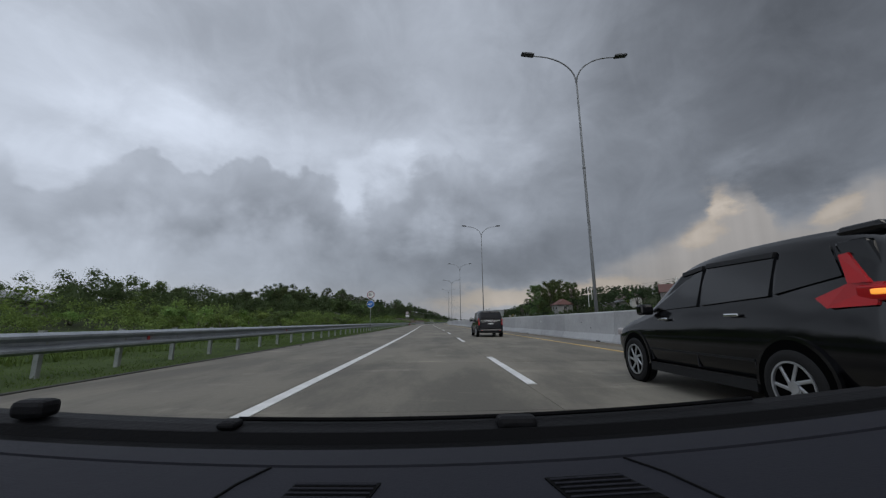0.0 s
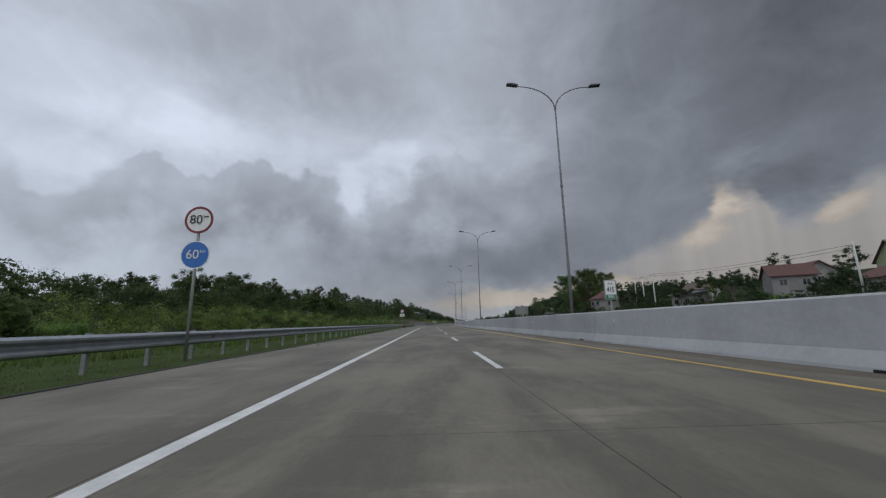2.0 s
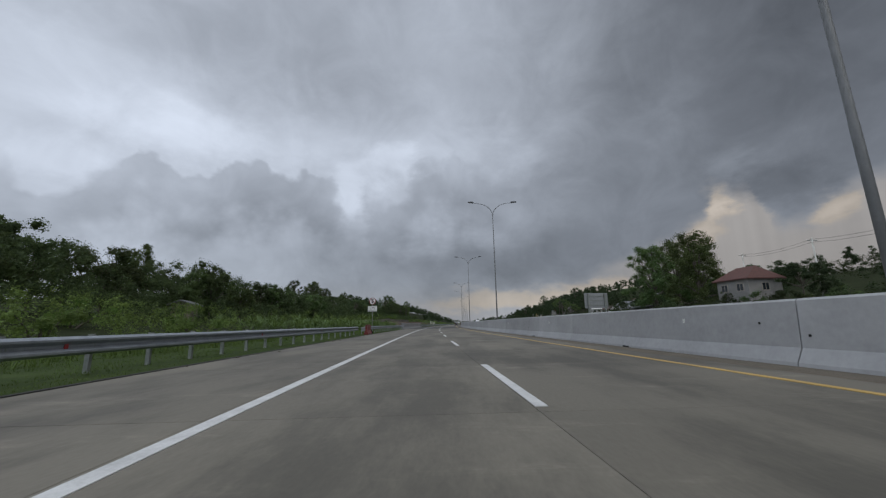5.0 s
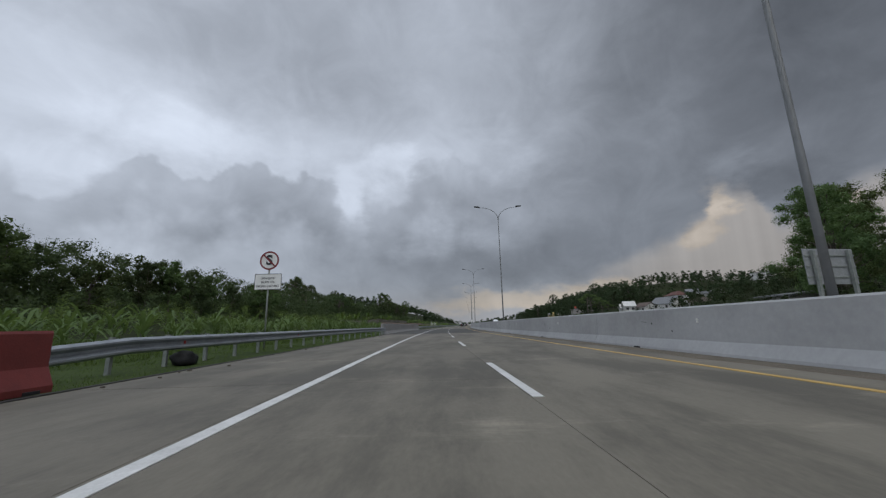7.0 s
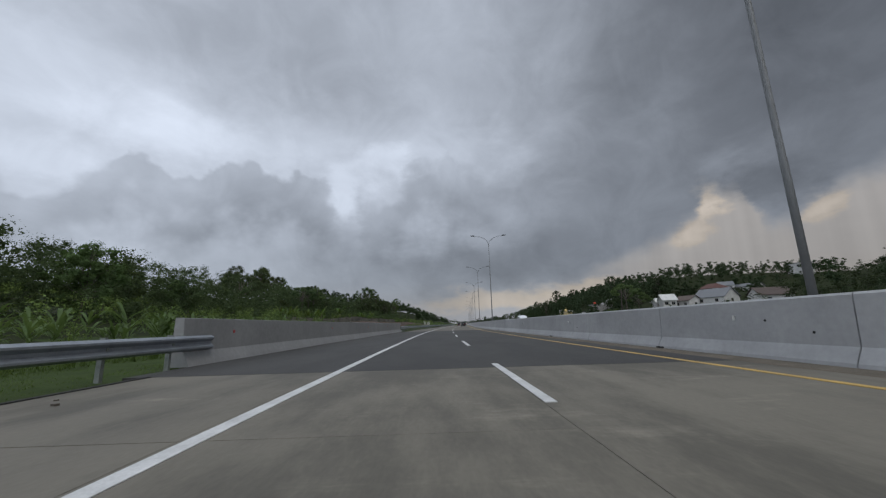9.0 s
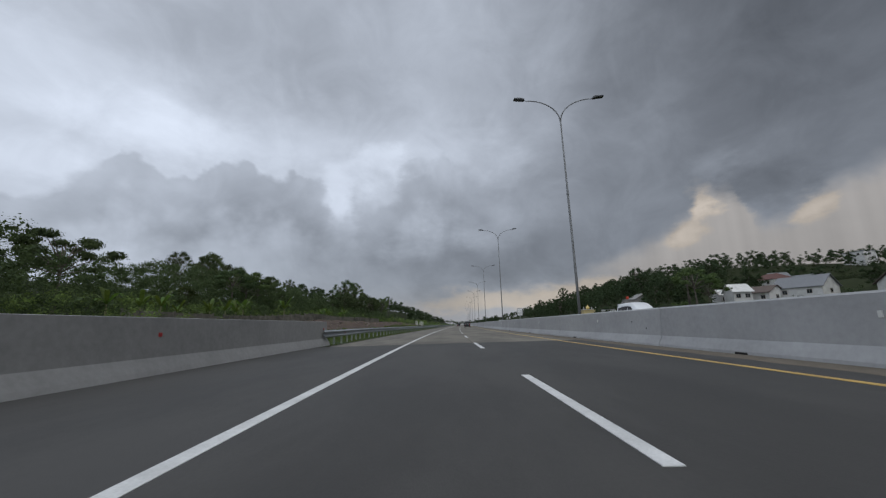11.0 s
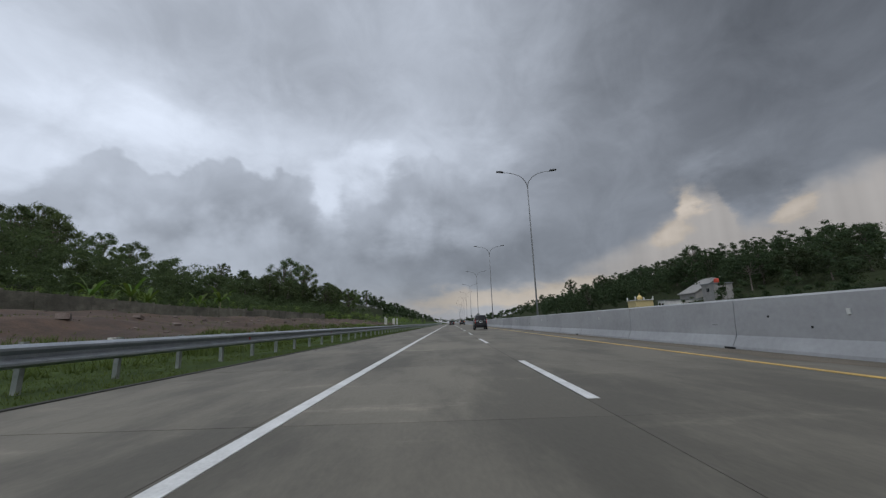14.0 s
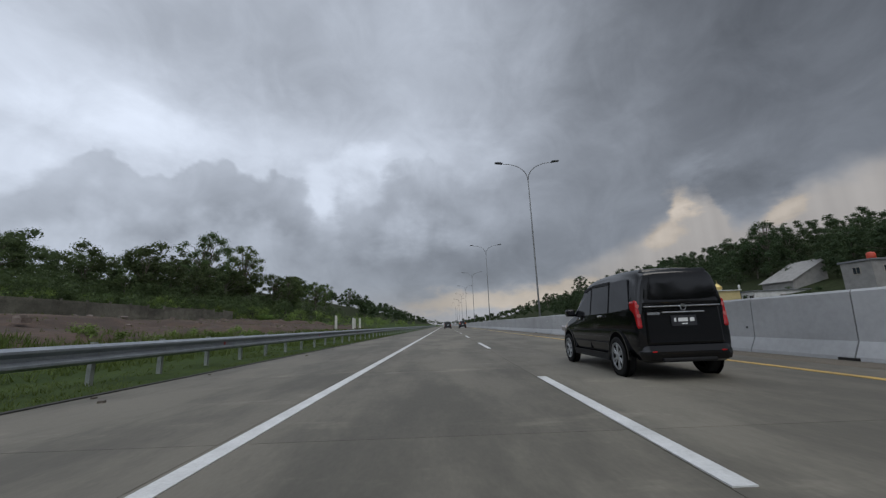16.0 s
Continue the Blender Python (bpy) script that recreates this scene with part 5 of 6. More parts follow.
# ---- houses ----
M_TILE_RED = surface("red_roof_tile", (0.062, 0.030, 0.025), (0.125, 0.055, 0.044), scale=2.2, rough=0.8, fine=14, bump=0.5, spread=0.15)
M_TILE_BROWN = surface("brown_roof_tile", (0.06, 0.045, 0.038), (0.12, 0.09, 0.075), scale=2.2, rough=0.85, fine=14, bump=0.5, spread=0.15)
M_SHEET = surface("roof_sheet_grey", (0.12, 0.125, 0.13), (0.22, 0.225, 0.23), scale=1.5, rough=0.5, metal=0.3, stretch=(8, 1, 1))
M_PLASTER = surface("white_plaster", (0.44, 0.435, 0.41), (0.66, 0.65, 0.62), scale=0.9, rough=0.85, fine=18)
M_PLASTER_GREEN = surface("lime_plaster", (0.24, 0.27, 0.15), (0.33, 0.36, 0.22), scale=0.9, rough=0.85, fine=18)
M_PLASTER_GREY = surface("bare_render", (0.18, 0.17, 0.16), (0.30, 0.29, 0.27), scale=0.9, rough=0.9, fine=18)
M_PLASTER_TEAL = surface("teal_paint", (0.075, 0.125, 0.118), (0.115, 0.175, 0.165), scale=1.2, rough=0.8)
M_PANE = plain("dark_window_glass", (0.02, 0.025, 0.03), 0.08)
M_FRAME_WOOD = surface("window_frame_paint", (0.25, 0.22, 0.18), (0.40, 0.36, 0.30), scale=3, rough=0.7)


def house(s, a, w, d, h, rise, wall_m, roof_m, label, turn=0.0, kind="gable", floor=None, windows=2):
    """A house w along the road, d deep; the roof's ridge runs along the road."""
    z = land(s, a) - 0.4 if floor is None else floor
    H = thing("house", stand(s, a, z, turn), label, "house")
    bm = bmesh.new()
    box(bm, (-d / 2, -w / 2, -2.5), (d / 2, w / 2, h))
    if kind == "gable":
        for y in (-w / 2, w / 2):
            t0, t1 = (y, y + 0.15) if y < 0 else (y - 0.15, y)
            f = [bm.verts.new((x, yy, zz)) for yy in (t0, t1) for x, zz in ((-d / 2, h), (d / 2, h), (0, h + rise))]
            bm.faces.new(f[:3])
            bm.faces.new(f[3:])
            for i in range(3):
                j = (i + 1) % 3
                bm.faces.new((f[i], f[j], f[3 + j], f[3 + i]))
        bmesh.ops.recalc_face_normals(bm, faces=bm.faces)
    if kind == "mono":
        f = [bm.verts.new((x, yy, zz)) for yy in (-w / 2, w / 2) for x, zz in ((-d / 2, h), (d / 2, h), (d / 2, h + rise - 0.05))]
        bm.faces.new(f[:3])
        bm.faces.new(f[3:])
        for i in range(3):
            j = (i + 1) % 3
            bm.faces.new((f[i], f[j], f[3 + j], f[3 + i]))
        bmesh.ops.recalc_face_normals(bm, faces=bm.faces)
    part("wall", bm, wall_m, H)
    bm = bmesh.new()
    e, thick = 0.5, 0.16
    if kind == "flat":
        box(bm, (-d / 2 - 0.25, -w / 2 - 0.25, h), (d / 2 + 0.25, w / 2 + 0.25, h + rise), 0.03)
    elif kind == "mono":
        f = [bm.verts.new(q) for q in ((-d / 2 - e, -w / 2 - e, h + 0.1), (d / 2 + e, -w / 2 - e, h + rise), (d / 2 + e, w / 2 + e, h + rise), (-d / 2 - e, w / 2 + e, h + 0.1))]
        g = [bm.verts.new(v.co + Vector((0, 0, thick))) for v in f]
        bm.faces.new(f[::-1])
        bm.faces.new(g)
        for i in range(4):
            bm.faces.new((f[i], f[(i + 1) % 4], g[(i + 1) % 4], g[i]))
    else:
        drop = e * rise / (d / 2)
        inset = 0.0 if kind == "gable" else w * 0.28
        y0, y1 = -w / 2 - e, w / 2 + e
        low = [(-d / 2 - e, y0, h - drop), (d / 2 + e, y0, h - drop), (d / 2 + e, y1, h - drop), (-d / 2 - e, y1, h - drop)]
        ridge = [(0, y0 + inset, h + rise), (0, y1 - inset, h + rise)]
        lo = [bm.verts.new(q) for q in low]
        ri = [bm.verts.new(q) for q in ridge]
        lo2 = [bm.verts.new((q[0], q[1], q[2] + thick)) for q in low]
        ri2 = [bm.verts.new((q[0], q[1], q[2] + thick)) for q in ridge]
        for P, R in ((lo, ri), (lo2, ri2)):
            bm.faces.new((P[0], R[0], R[1], P[3]))
            bm.faces.new((P[1], P[2], R[1], R[0]))
            if kind == "hip":
                bm.faces.new((P[0], P[1], R[0]))
                bm.faces.new((P[3], R[1], P[2]))
        for i in range(4):
            if kind == "gable" and i in (0, 2):
                continue
            bm.faces.new((lo[i], lo[(i + 1) % 4], lo2[(i + 1) % 4], lo2[i]))
        if kind == "gable":
            for k, (i, j) in ((0, (0, 1)), (1, (2, 3))):
                bm.faces.new((lo[i], ri[k], ri2[k], lo2[i]))
                bm.faces.new((ri[k], lo[j], lo2[j], ri2[k]))
        bmesh.ops.recalc_face_normals(bm, faces=bm.faces)
    part("roof", bm, roof_m, H)
    # windows towards the road and towards the near end
    def window(x, y, zz, along):
        fr = bmesh.new()
        pn = bmesh.new()
        if along == "x":
            box(fr, (x - 0.05, y - 0.65, zz - 0.65), (x + 0.02, y + 0.65, zz + 0.65), 0.01)
            box(pn, (x - 0.065, y - 0.55, zz - 0.55), (x - 0.051, y - 0.04, zz + 0.55))
            box(pn, (x - 0.065, y + 0.04, zz - 0.55), (x - 0.051, y + 0.55, zz + 0.55))
        else:
            box(fr, (x - 0.65, y - 0.05, zz - 0.65), (x + 0.65, y + 0.02, zz + 0.65), 0.01)
            box(pn, (x - 0.55, y - 0.065, zz - 0.55), (x - 0.04, y - 0.051, zz + 0.55))
            box(pn, (x + 0.04, y - 0.065, zz - 0.55), (x + 0.55, y - 0.051, zz + 0.55))
        fo = part("window", fr, M_FRAME_WOOD, H)
        part("pane", pn, M_PANE, fo)
    levels = [h - 1.5] + ([h - 4.4] if h > 5.5 else [])
    for zz in levels:
        for i in range(windows):
            window(-d / 2, -w / 2 + w * (i + 0.5) / windows, zz, "x")
        for i in range(max(1, windows - 1)):
            window(-d / 2 + d * (i + 0.5) / max(1, windows - 1), -w / 2, zz, "y")
    return H


house(86.8, 51, 9, 8, 6.0, 2.2, M_PLASTER, M_TILE_BROWN, "white two-storey house with a brown tiled roof", 10, floor=1.6)
house(99.5, 55, 9, 7, 5.2, 0.35, M_PLASTER, M_SHEET, "white flat-roofed house with barred windows", -6, "flat", floor=2.7)
house(112.5, 63, 8, 7, 3.9, 1.4, M_PLASTER_GREY, M_TILE_BROWN, "low grey house with a brown roof", 0, "mono", floor=3.6)
house(121, 66, 5, 6, 3.4, 0.3, M_PLASTER_TEAL, M_SHEET, "teal painted shop with a flat awning", 4, "flat", floor=3.3)
house(149, 95, 7, 8, 6.0, 3.8, M_PLASTER_GREEN, M_TILE_BROWN, "lime green house with a steep dark tiled roof", 68, floor=5.9)
house(139, 77, 6, 7, 3.0, 1.8, M_PLASTER_GREY, M_TILE_RED, "house with a low rusty red roof", -10, "hip", floor=4.2)
house(154.5, 74, 7, 7, 3.2, 2.3, M_PLASTER_GREY, M_TILE_RED, "long grey house with red tiled gable roofs", 60, floor=6.0)
house(160, 84, 7, 7, 3.4, 2.4, M_PLASTER_GREY, M_TILE_RED, "grey house with a red tiled roof", -15, floor=6.8)
house(168, 62, 6, 5, 2.2, 0.9, M_PLASTER_GREY, M_SHEET, "low shed with a pale sheet roof", 12, "mono", floor=4.2)
# grey render here carries the tree's shade on a white wall
house(196, 53.5, 6, 6, 5.6, 1.9, M_PLASTER_GREY, M_TILE_RED, "white house toned grey for tree shade, with a dark red hipped roof", 5, "hip", floor=1.9)
house(178, 72, 6, 6, 3.0, 1.8, M_PLASTER, M_TILE_BROWN, "white house with a dark gable roof", 28, floor=5.4)
house(222, 48, 5, 5, 2.8, 0.7, M_PLASTER_GREY, M_SHEET, "dark shed with a pale sheet roof", 0, "mono", floor=0.8)
house(371.5, 88.5, 5, 6, 3.7, 2.2, M_PLASTER, M_PLASTER, "small white house with a steep white gable", 80, floor=4.8)
house(379, 89.5, 5, 6, 3.2, 1.6, M_PLASTER, M_PLASTER, "small white house beside a taller white gable", 80, floor=4.8)
house(372, 97, 7, 7, 3.4, 1.9, M_PLASTER, M_TILE_BROWN, "white house with a dark gable roof", 20, floor=4.6)
house(368, 106, 12, 9, 3.8, 3.2, M_PLASTER, M_SHEET, "pale house with a broad grey sheet roof", 24, floor=5.2)
house(418, 137, 11, 9, 3.8, 2.4, M_PLASTER, M_TILE_RED, "white house with an orange-red hipped roof", 5, "hip", floor=12.2)
house(337, 103, 9, 8, 2.8, 2.3, M_PLASTER, M_TILE_BROWN, "white house with a broad brown gable roof", 80, floor=4.8)
house(444, 161, 7, 7, 4.6, 2.2, M_PLASTER, M_SHEET, "tall pale house with a steep grey gable", 70, floor=14.8)
house(444, 174, 13, 9, 3.6, 1.8, M_PLASTER, M_SHEET, "long pale house with a weathered sheet roof", 30, floor=14.8)
house(464, 223, 10, 8, 5.4, 0.4, M_PLASTER, M_SHEET, "white flat-roofed house high on the slope", 8, "flat", floor=28.2)
house(448, 90, 9, 9, 2.2, 5.6, M_PLASTER_GREY, M_PLASTER_GREY, "bare grey rendered building with a steep one-sided roof", 0, "mono", floor=6.0, windows=0)
house(416, 74, 5, 5, 3.8, 0.3, M_PLASTER_GREY, M_SHEET, "unfinished grey house with a flat roof and water tank", 0, "flat", floor=5.2, windows=1)
house(441, 78.5, 4, 13, 2.4, 0.25, M_PLASTER, M_SHEET, "long low white building behind the barrier", 0, "flat", floor=3.5)

# red water tank on the flat roof
M_TANK = plain("red_tank_plastic", (0.45, 0.05, 0.02), 0.45)
bm = bmesh.new()
tube(bm, [(0, 0, 0), (0, 0, 0.05), (0, 0, 1.0), (0, 0, 1.2), (0, 0, 1.28)], [0.55, 0.6, 0.6, 0.45, 0.15], 18)
tank = part("water_tank", bm, M_TANK, smooth=True)
tank.matrix_world = stand(415, 73.5, 9.3)
tagged(tank, "red plastic water tank on a flat roof", "water tank")

# small mosque with a golden dome
M_GOLD = surface("gold_dome", (0.50, 0.36, 0.12), (0.68, 0.52, 0.20), scale=3, rough=0.35, metal=0.5)
M_OCHRE = surface("ochre_paint", (0.42, 0.33, 0.15), (0.54, 0.44, 0.22), scale=1.5, rough=0.8)
mosque = thing("mosque", stand(440.5, 64.7, 4.6, 0, 0.72), "small ochre mosque with a pale golden dome", "mosque")
bm = bmesh.new()
box(bm, (-4, -4, -2.5), (4, 4, 2.2))
part("wall", bm, M_OCHRE, mosque)
bm = bmesh.new()
box(bm, (-4.4, -4.4, 2.2), (4.4, 4.4, 2.5), 0.05)
part("cornice", bm, M_PLASTER, mosque)
bm = bmesh.new()
tube(bm, [(0, 0, 2.4), (0, 0, 2.9), (0, 0, 3.3), (0, 0, 3.9), (0, 0, 4.4), (0, 0, 4.8), (0, 0, 5.0), (0, 0, 5.9)], [1.0, 1.0, 1.3, 1.25, 0.8, 0.35, 0.1, 0.03], 20)
part("dome", bm, M_GOLD, mosque, "pale golden onion dome", smooth=True)
for x, y in ((-4, -4), (4, -4), (-4, 4), (4, 4)):
    bm = bmesh.new()
    tube(bm, [(x, y, 2.4), (x, y, 3.3), (x, y, 3.7), (x, y, 4.1)], [0.28, 0.28, 0.34, 0.03], 10)
    part("turret", bm, M_PLASTER, mosque, smooth=True)

# long shed and hut among the trees on the shoulder's side
house(80, -44, 14, 6, 3.0, 0.9, M_PLASTER_GREY, M_SHEET, "long green-grey shed with a pale sheet roof", 12, floor=0.6, windows=3)
house(160, -43, 5, 3, 1.9, 0.6, M_WOOD, M_SHEET, "small wooden field hut with a pale sheet roof", 20, floor=2.4, windows=1)
house(191, -36.5, 2.6, 2.6, 1.5, 0.5, M_WOOD, M_SHEET, "small wooden watch hut with a pale sheet roof", 12, floor=3.0, windows=1)

# ---- utility poles and wires ----
def utility_pole(s, a, top, label="slim concrete utility pole with a cross arm"):
    z = land(s, a)
    u = thing("utility_pole", stand(s, a, z - 0.3), label, "utility pole", "poles along the slope")
    bm = bmesh.new()
    tube(bm, [(0, 0, 0), (0, 0, top - z + 0.3)], [0.16, 0.10], 10)
    part("pole", bm, M_PALE, u, smooth=True)
    bm = bmesh.new()
    box(bm, (-0.9, -0.05, top - z - 0.3), (0.9, 0.05, top - z - 0.18), 0.01)
    part("cross_arm", bm, M_POST, u)
    for x in (-0.8, 0.0, 0.8):
        bm = bmesh.new()
        tube(bm, [(x, 0, top - z - 0.18), (x, 0, top - z)], [0.04, 0.03], 8)
        part("insulator", bm, M_SIGN_WHITE, u)
    return at(s, a, top - 0.3)


tops = [utility_pole(*q) for q in ((126, 56, 10.5), (167, 52.9, 11.8), (196, 66, 14.5), (230, 80, 17.5))]
M_WIRE = plain("black_wire", (0.02, 0.02, 0.02), 0.6)
for p, q in zip(tops, tops[1:]):
    for dz in (0.0, -0.5):
        bm = bmesh.new()
        tube(bm, [p.lerp(q, u) + Vector((0, 0, dz - 2.4 * u * (1 - u))) for u in np.linspace(0, 1, 9)], 0.022, 5)
        tagged(part("power_line", bm, M_WIRE), "thin sagging black power line", "cable", "power lines")


# ---- cars ----
M_PAINT = surface("black_car_paint", (0.0018, 0.0018, 0.0022), (0.0035, 0.0035, 0.0042), scale=1.5, rough=0.09, fine=200, bump=0.0, coat=0.10, rough_var=0.03, spec=0.42)
M_PAINT_GREY = surface("dark_grey_car_paint", (0.004, 0.004, 0.005), (0.008, 0.008, 0.010), scale=1.5, rough=0.15, fine=200, bump=0.0, spec=0.42, rough_var=0.05)
M_PAINT_WHITE = surface("white_car_paint", (0.62, 0.63, 0.63), (0.72, 0.73, 0.73), scale=1.5, rough=0.3, fine=200, bump=0.0, coat=0.6, rough_var=0.05)
M_TINT = plain("tinted_glass", (0.003, 0.0035, 0.004), 0.05, spec=0.42)
M_TRIM = surface("black_plastic_trim", (0.006, 0.006, 0.0065), (0.012, 0.012, 0.0125), spec=0.25, scale=8, rough=0.6, fine=120)
M_CHROME = plain("chrome", (0.62, 0.63, 0.64), 0.14, 1.0)
M_TYRE = surface("tyre_rubber", (0.008, 0.008, 0.008), (0.016, 0.0155, 0.015), scale=6, rough=0.85, spec=0.2)
M_RIM = surface("alloy_rim", (0.38, 0.39, 0.40), (0.52, 0.53, 0.54), scale=6, rough=0.35, metal=0.8, bump=0.0)
M_TAIL = plain("red_lens", (0.34, 0.008, 0.010), 0.12, spec=0.4)
M_GLOW = plain("lit_indicator", (1.0, 0.36, 0.05), 0.3, emit=0.75)
M_CLEAR = plain("clear_lens", (0.38, 0.34, 0.33), 0.12, coat=0.5)


M_LENS = plain("pale_red_lens", (0.42, 0.10, 0.09), 0.12, coat=0.5)
# painted shade: matt near-black for the arches and behind the spokes
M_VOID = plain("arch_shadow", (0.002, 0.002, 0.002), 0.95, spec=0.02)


def wheel(parent, x, y, r, side, spokes=5):
    """A wheel whose outer face looks to the given side."""
    bm = bmesh.new()
    prof = [(0.66, -0.09), (0.80, -0.10), (0.95, -0.095), (1.0, -0.06), (1.0, 0.06), (0.95, 0.095), (0.80, 0.10), (0.66, 0.09)]
    n = 28
    rings = [[bm.verts.new((w, math.cos(k * math.tau / n) * q * r, math.sin(k * math.tau / n) * q * r)) for q, w in prof] for k in range(n)]
    for k in range(n):
        p, q = rings[k], rings[(k + 1) % n]
        for i in range(len(prof) - 1):
            bm.faces.new((p[i], p[i + 1], q[i + 1], q[i]))
    bmesh.ops.recalc_face_normals(bm, faces=bm.faces)
    w = part("wheel", bm, M_TYRE, parent, "black tyre on an alloy rim", smooth=True)
    w.location = (x, y, r)
    bm = bmesh.new()
    # flat disc behind the spokes, its shade put into the near-black colour
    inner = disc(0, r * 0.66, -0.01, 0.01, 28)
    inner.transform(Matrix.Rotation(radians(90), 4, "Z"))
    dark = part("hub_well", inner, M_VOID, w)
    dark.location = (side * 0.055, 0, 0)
    ring = disc(r * 0.63, r * 0.68, -0.012, 0.03, 28)
    ring.transform(Matrix.Rotation(radians(90), 4, "Z"))
    o = part("rim", ring, M_RIM, w)
    o.location = (side * 0.075, 0, 0)
    for k in range(spokes):
        bm = bmesh.new()
        if spokes == 7:      # thin blades that trail behind their hub
            box(bm, (-0.012, -r * 0.05, 0), (0.012, r * 0.05, r * 0.56), 0.008, Matrix.Rotation(k * math.tau / spokes, 4, "X") @ Matrix.Translation((0, r * 0.06, r * 0.10)) @ Matrix.Rotation(0.42, 4, "X"))
        for sway in (-0.16, 0.16) if spokes != 7 else ():
            box(bm, (-0.012, -r * 0.045, r * 0.08), (0.012, r * 0.045, r * 0.64), 0.008, Matrix.Rotation(k * math.tau / spokes + sway, 4, "X"))
        o = part("spoke", bm, M_RIM, w)
        o.location = (side * 0.078, 0, 0)
    cap = disc(0, r * 0.16, -0.015, 0.015, 16)
    cap.transform(Matrix.Rotation(radians(90), 4, "Z"))
    o = part("hub_cap", cap, M_RIM, w)
    o.location = (side * 0.085, 0, 0)


def skin(stations, y, z):
    """Half the body's width at y along the car and height z."""
    ys = [q[0] for q in stations]
    belt = float(np.interp(y, ys, [q[1] for q in stations]))
    roof = float(np.interp(y, ys, [q[2] for q in stations]))
    wide = float(np.interp(y, ys, [q[3] for q in stations]))
    top = float(np.interp(y, ys, [q[4] for q in stations]))
    u = min(max((z - belt) / max(roof - 0.07 - belt, 0.05), 0), 1)
    return wide * 0.985 + (top - wide * 0.985) * u


def side_panel(parent, name, corners, stations, material, proud=0.012, label=""):
    """Matching panels on both flanks, given by (y, z) corners, bent to the body."""
    for side in (-1, 1):
        bm = bmesh.new()
        f = [bm.verts.new((side * (skin(stations, y, z) + proud), y, z)) for y, z in corners]
        g = [bm.verts.new((side * (skin(stations, y, z) - 0.03), y, z)) for y, z in corners]
        bm.faces.new(f)
        bm.faces.new(g[::-1])
        for i in range(len(f)):
            j = (i + 1) % len(f)
            bm.faces.new((f[i], f[j], g[j], g[i]))
        bmesh.ops.recalc_face_normals(bm, faces=bm.faces)
        part(name, bm, material, parent, label)


def car(m, name, label, paint, stations, axles, r, glass, rear, style, spokes=5, lit=False):
    """stations: y, belt height, roof height, half width, half width at the roof, from the tail to the nose."""
    C = thing(name, m, label, "car")
    bm = bmesh.new()
    rows = []
    for y, belt, roof, wide, top in stations:
        low = 0.24 + 0.10 * max(0, abs(y) - 1.75) / 0.4
        half = [(0, low - 0.02), (wide * 0.86, low), (wide * 0.97, low + 0.12), (wide, 0.58), (wide * 0.985, belt), (top, roof - 0.07), (top * 0.82, roof - 0.015), (0, roof)]
        row = [bm.verts.new((x, y, z)) for x, z in half] + [bm.verts.new((-x, y, z)) for x, z in half[-2:0:-1]]
        rows.append(row)
    for p, q in zip(rows, rows[1:]):
        for i in range(len(p)):
            j = (i + 1) % len(p)
            bm.faces.new((p[i], p[j], q[j], q[i]))
    bm.faces.new(rows[0][::-1])
    bm.faces.new(rows[-1])
    bmesh.ops.recalc_face_normals(bm, faces=bm.faces)
    body = part("body", bm, paint, C, smooth=True)
    sub = body.modifiers.new("round", "SUBSURF")
    sub.levels = sub.render_levels = 2
    # wheels; a near-black disc on the flank paints each arch's shade
    for y in axles:
        for side in (-1, 1):
            wide = skin(stations, y, 0.5)
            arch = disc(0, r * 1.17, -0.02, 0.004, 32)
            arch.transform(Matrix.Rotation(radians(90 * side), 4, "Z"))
            o = part("arch_shade_disc", arch, M_VOID, C)
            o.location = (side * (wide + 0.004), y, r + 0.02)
            wheel(C, side * (wide - 0.055), y, r, side, spokes)
            flare = disc(r * 1.15, r * 1.27, -0.02, 0.018, 32)
            flare.transform(Matrix.Rotation(radians(90 * side), 4, "Z"))
            bmesh.ops.bisect_plane(flare, geom=flare.verts[:] + flare.edges[:] + flare.faces[:], plane_co=(0, 0, -0.05), plane_no=(0, 0, -1), clear_outer=True)
            o = part("arch_flare", flare, paint, C)
            o.location = (side * (wide + 0.004), y, r + 0.02)
    for quad in glass:
        side_panel(C, "side_window", quad, stations, M_TINT, 0.008, "dark tinted side window")
    lo, hi = axles[0] + r * 1.3, axles[1] - r * 1.3
    side_panel(C, "sill", [(lo, 0.22), (hi, 0.22), (hi, 0.33), (lo, 0.33)], stations, M_TRIM, 0.02)
    side_panel(C, "rub_strip", [(lo, 0.50), (hi, 0.50), (hi, 0.525), (lo, 0.525)], stations, M_TRIM, 0.012)
    for y, z in ((axles[1] - 0.86, 0.92), (axles[0] + 0.62, 0.95)):
        for side in (-1, 1):
            bm = bmesh.new()
            x = side * (skin(stations, y, z) + 0.022)
            box(bm, (x - 0.018, y - 0.10, z - 0.018), (x + 0.018, y + 0.10, z + 0.018), 0.012)
            part("door_handle", bm, M_CHROME, C, "chrome door handle")
    for y in (axles[1] - 0.45, axles[0] + 1.28, axles[0] + 0.42):
        side_panel(C, "door_gap", [(y, 0.36), (y + 0.007, 0.36), (y + 0.007, 0.62), (y, 0.62)], stations, M_INK, 0.002)
    for side in (-1, 1):
        bm = bmesh.new()
        y = axles[1] - 0.50
        x = side * (skin(stations, y, 1.05) + 0.13)
        box(bm, (x - 0.12, y - 0.07, 0.98), (x + 0.09, y + 0.08, 1.13), 0.035)
        part("wing_mirror", bm, paint, C)
        bm = bmesh.new()
        box(bm, (side * 0.62 - 0.12, axles[1] + 0.50, 0.66), (side * 0.62 + 0.12, axles[1] + 0.82, 0.78), 0.03)
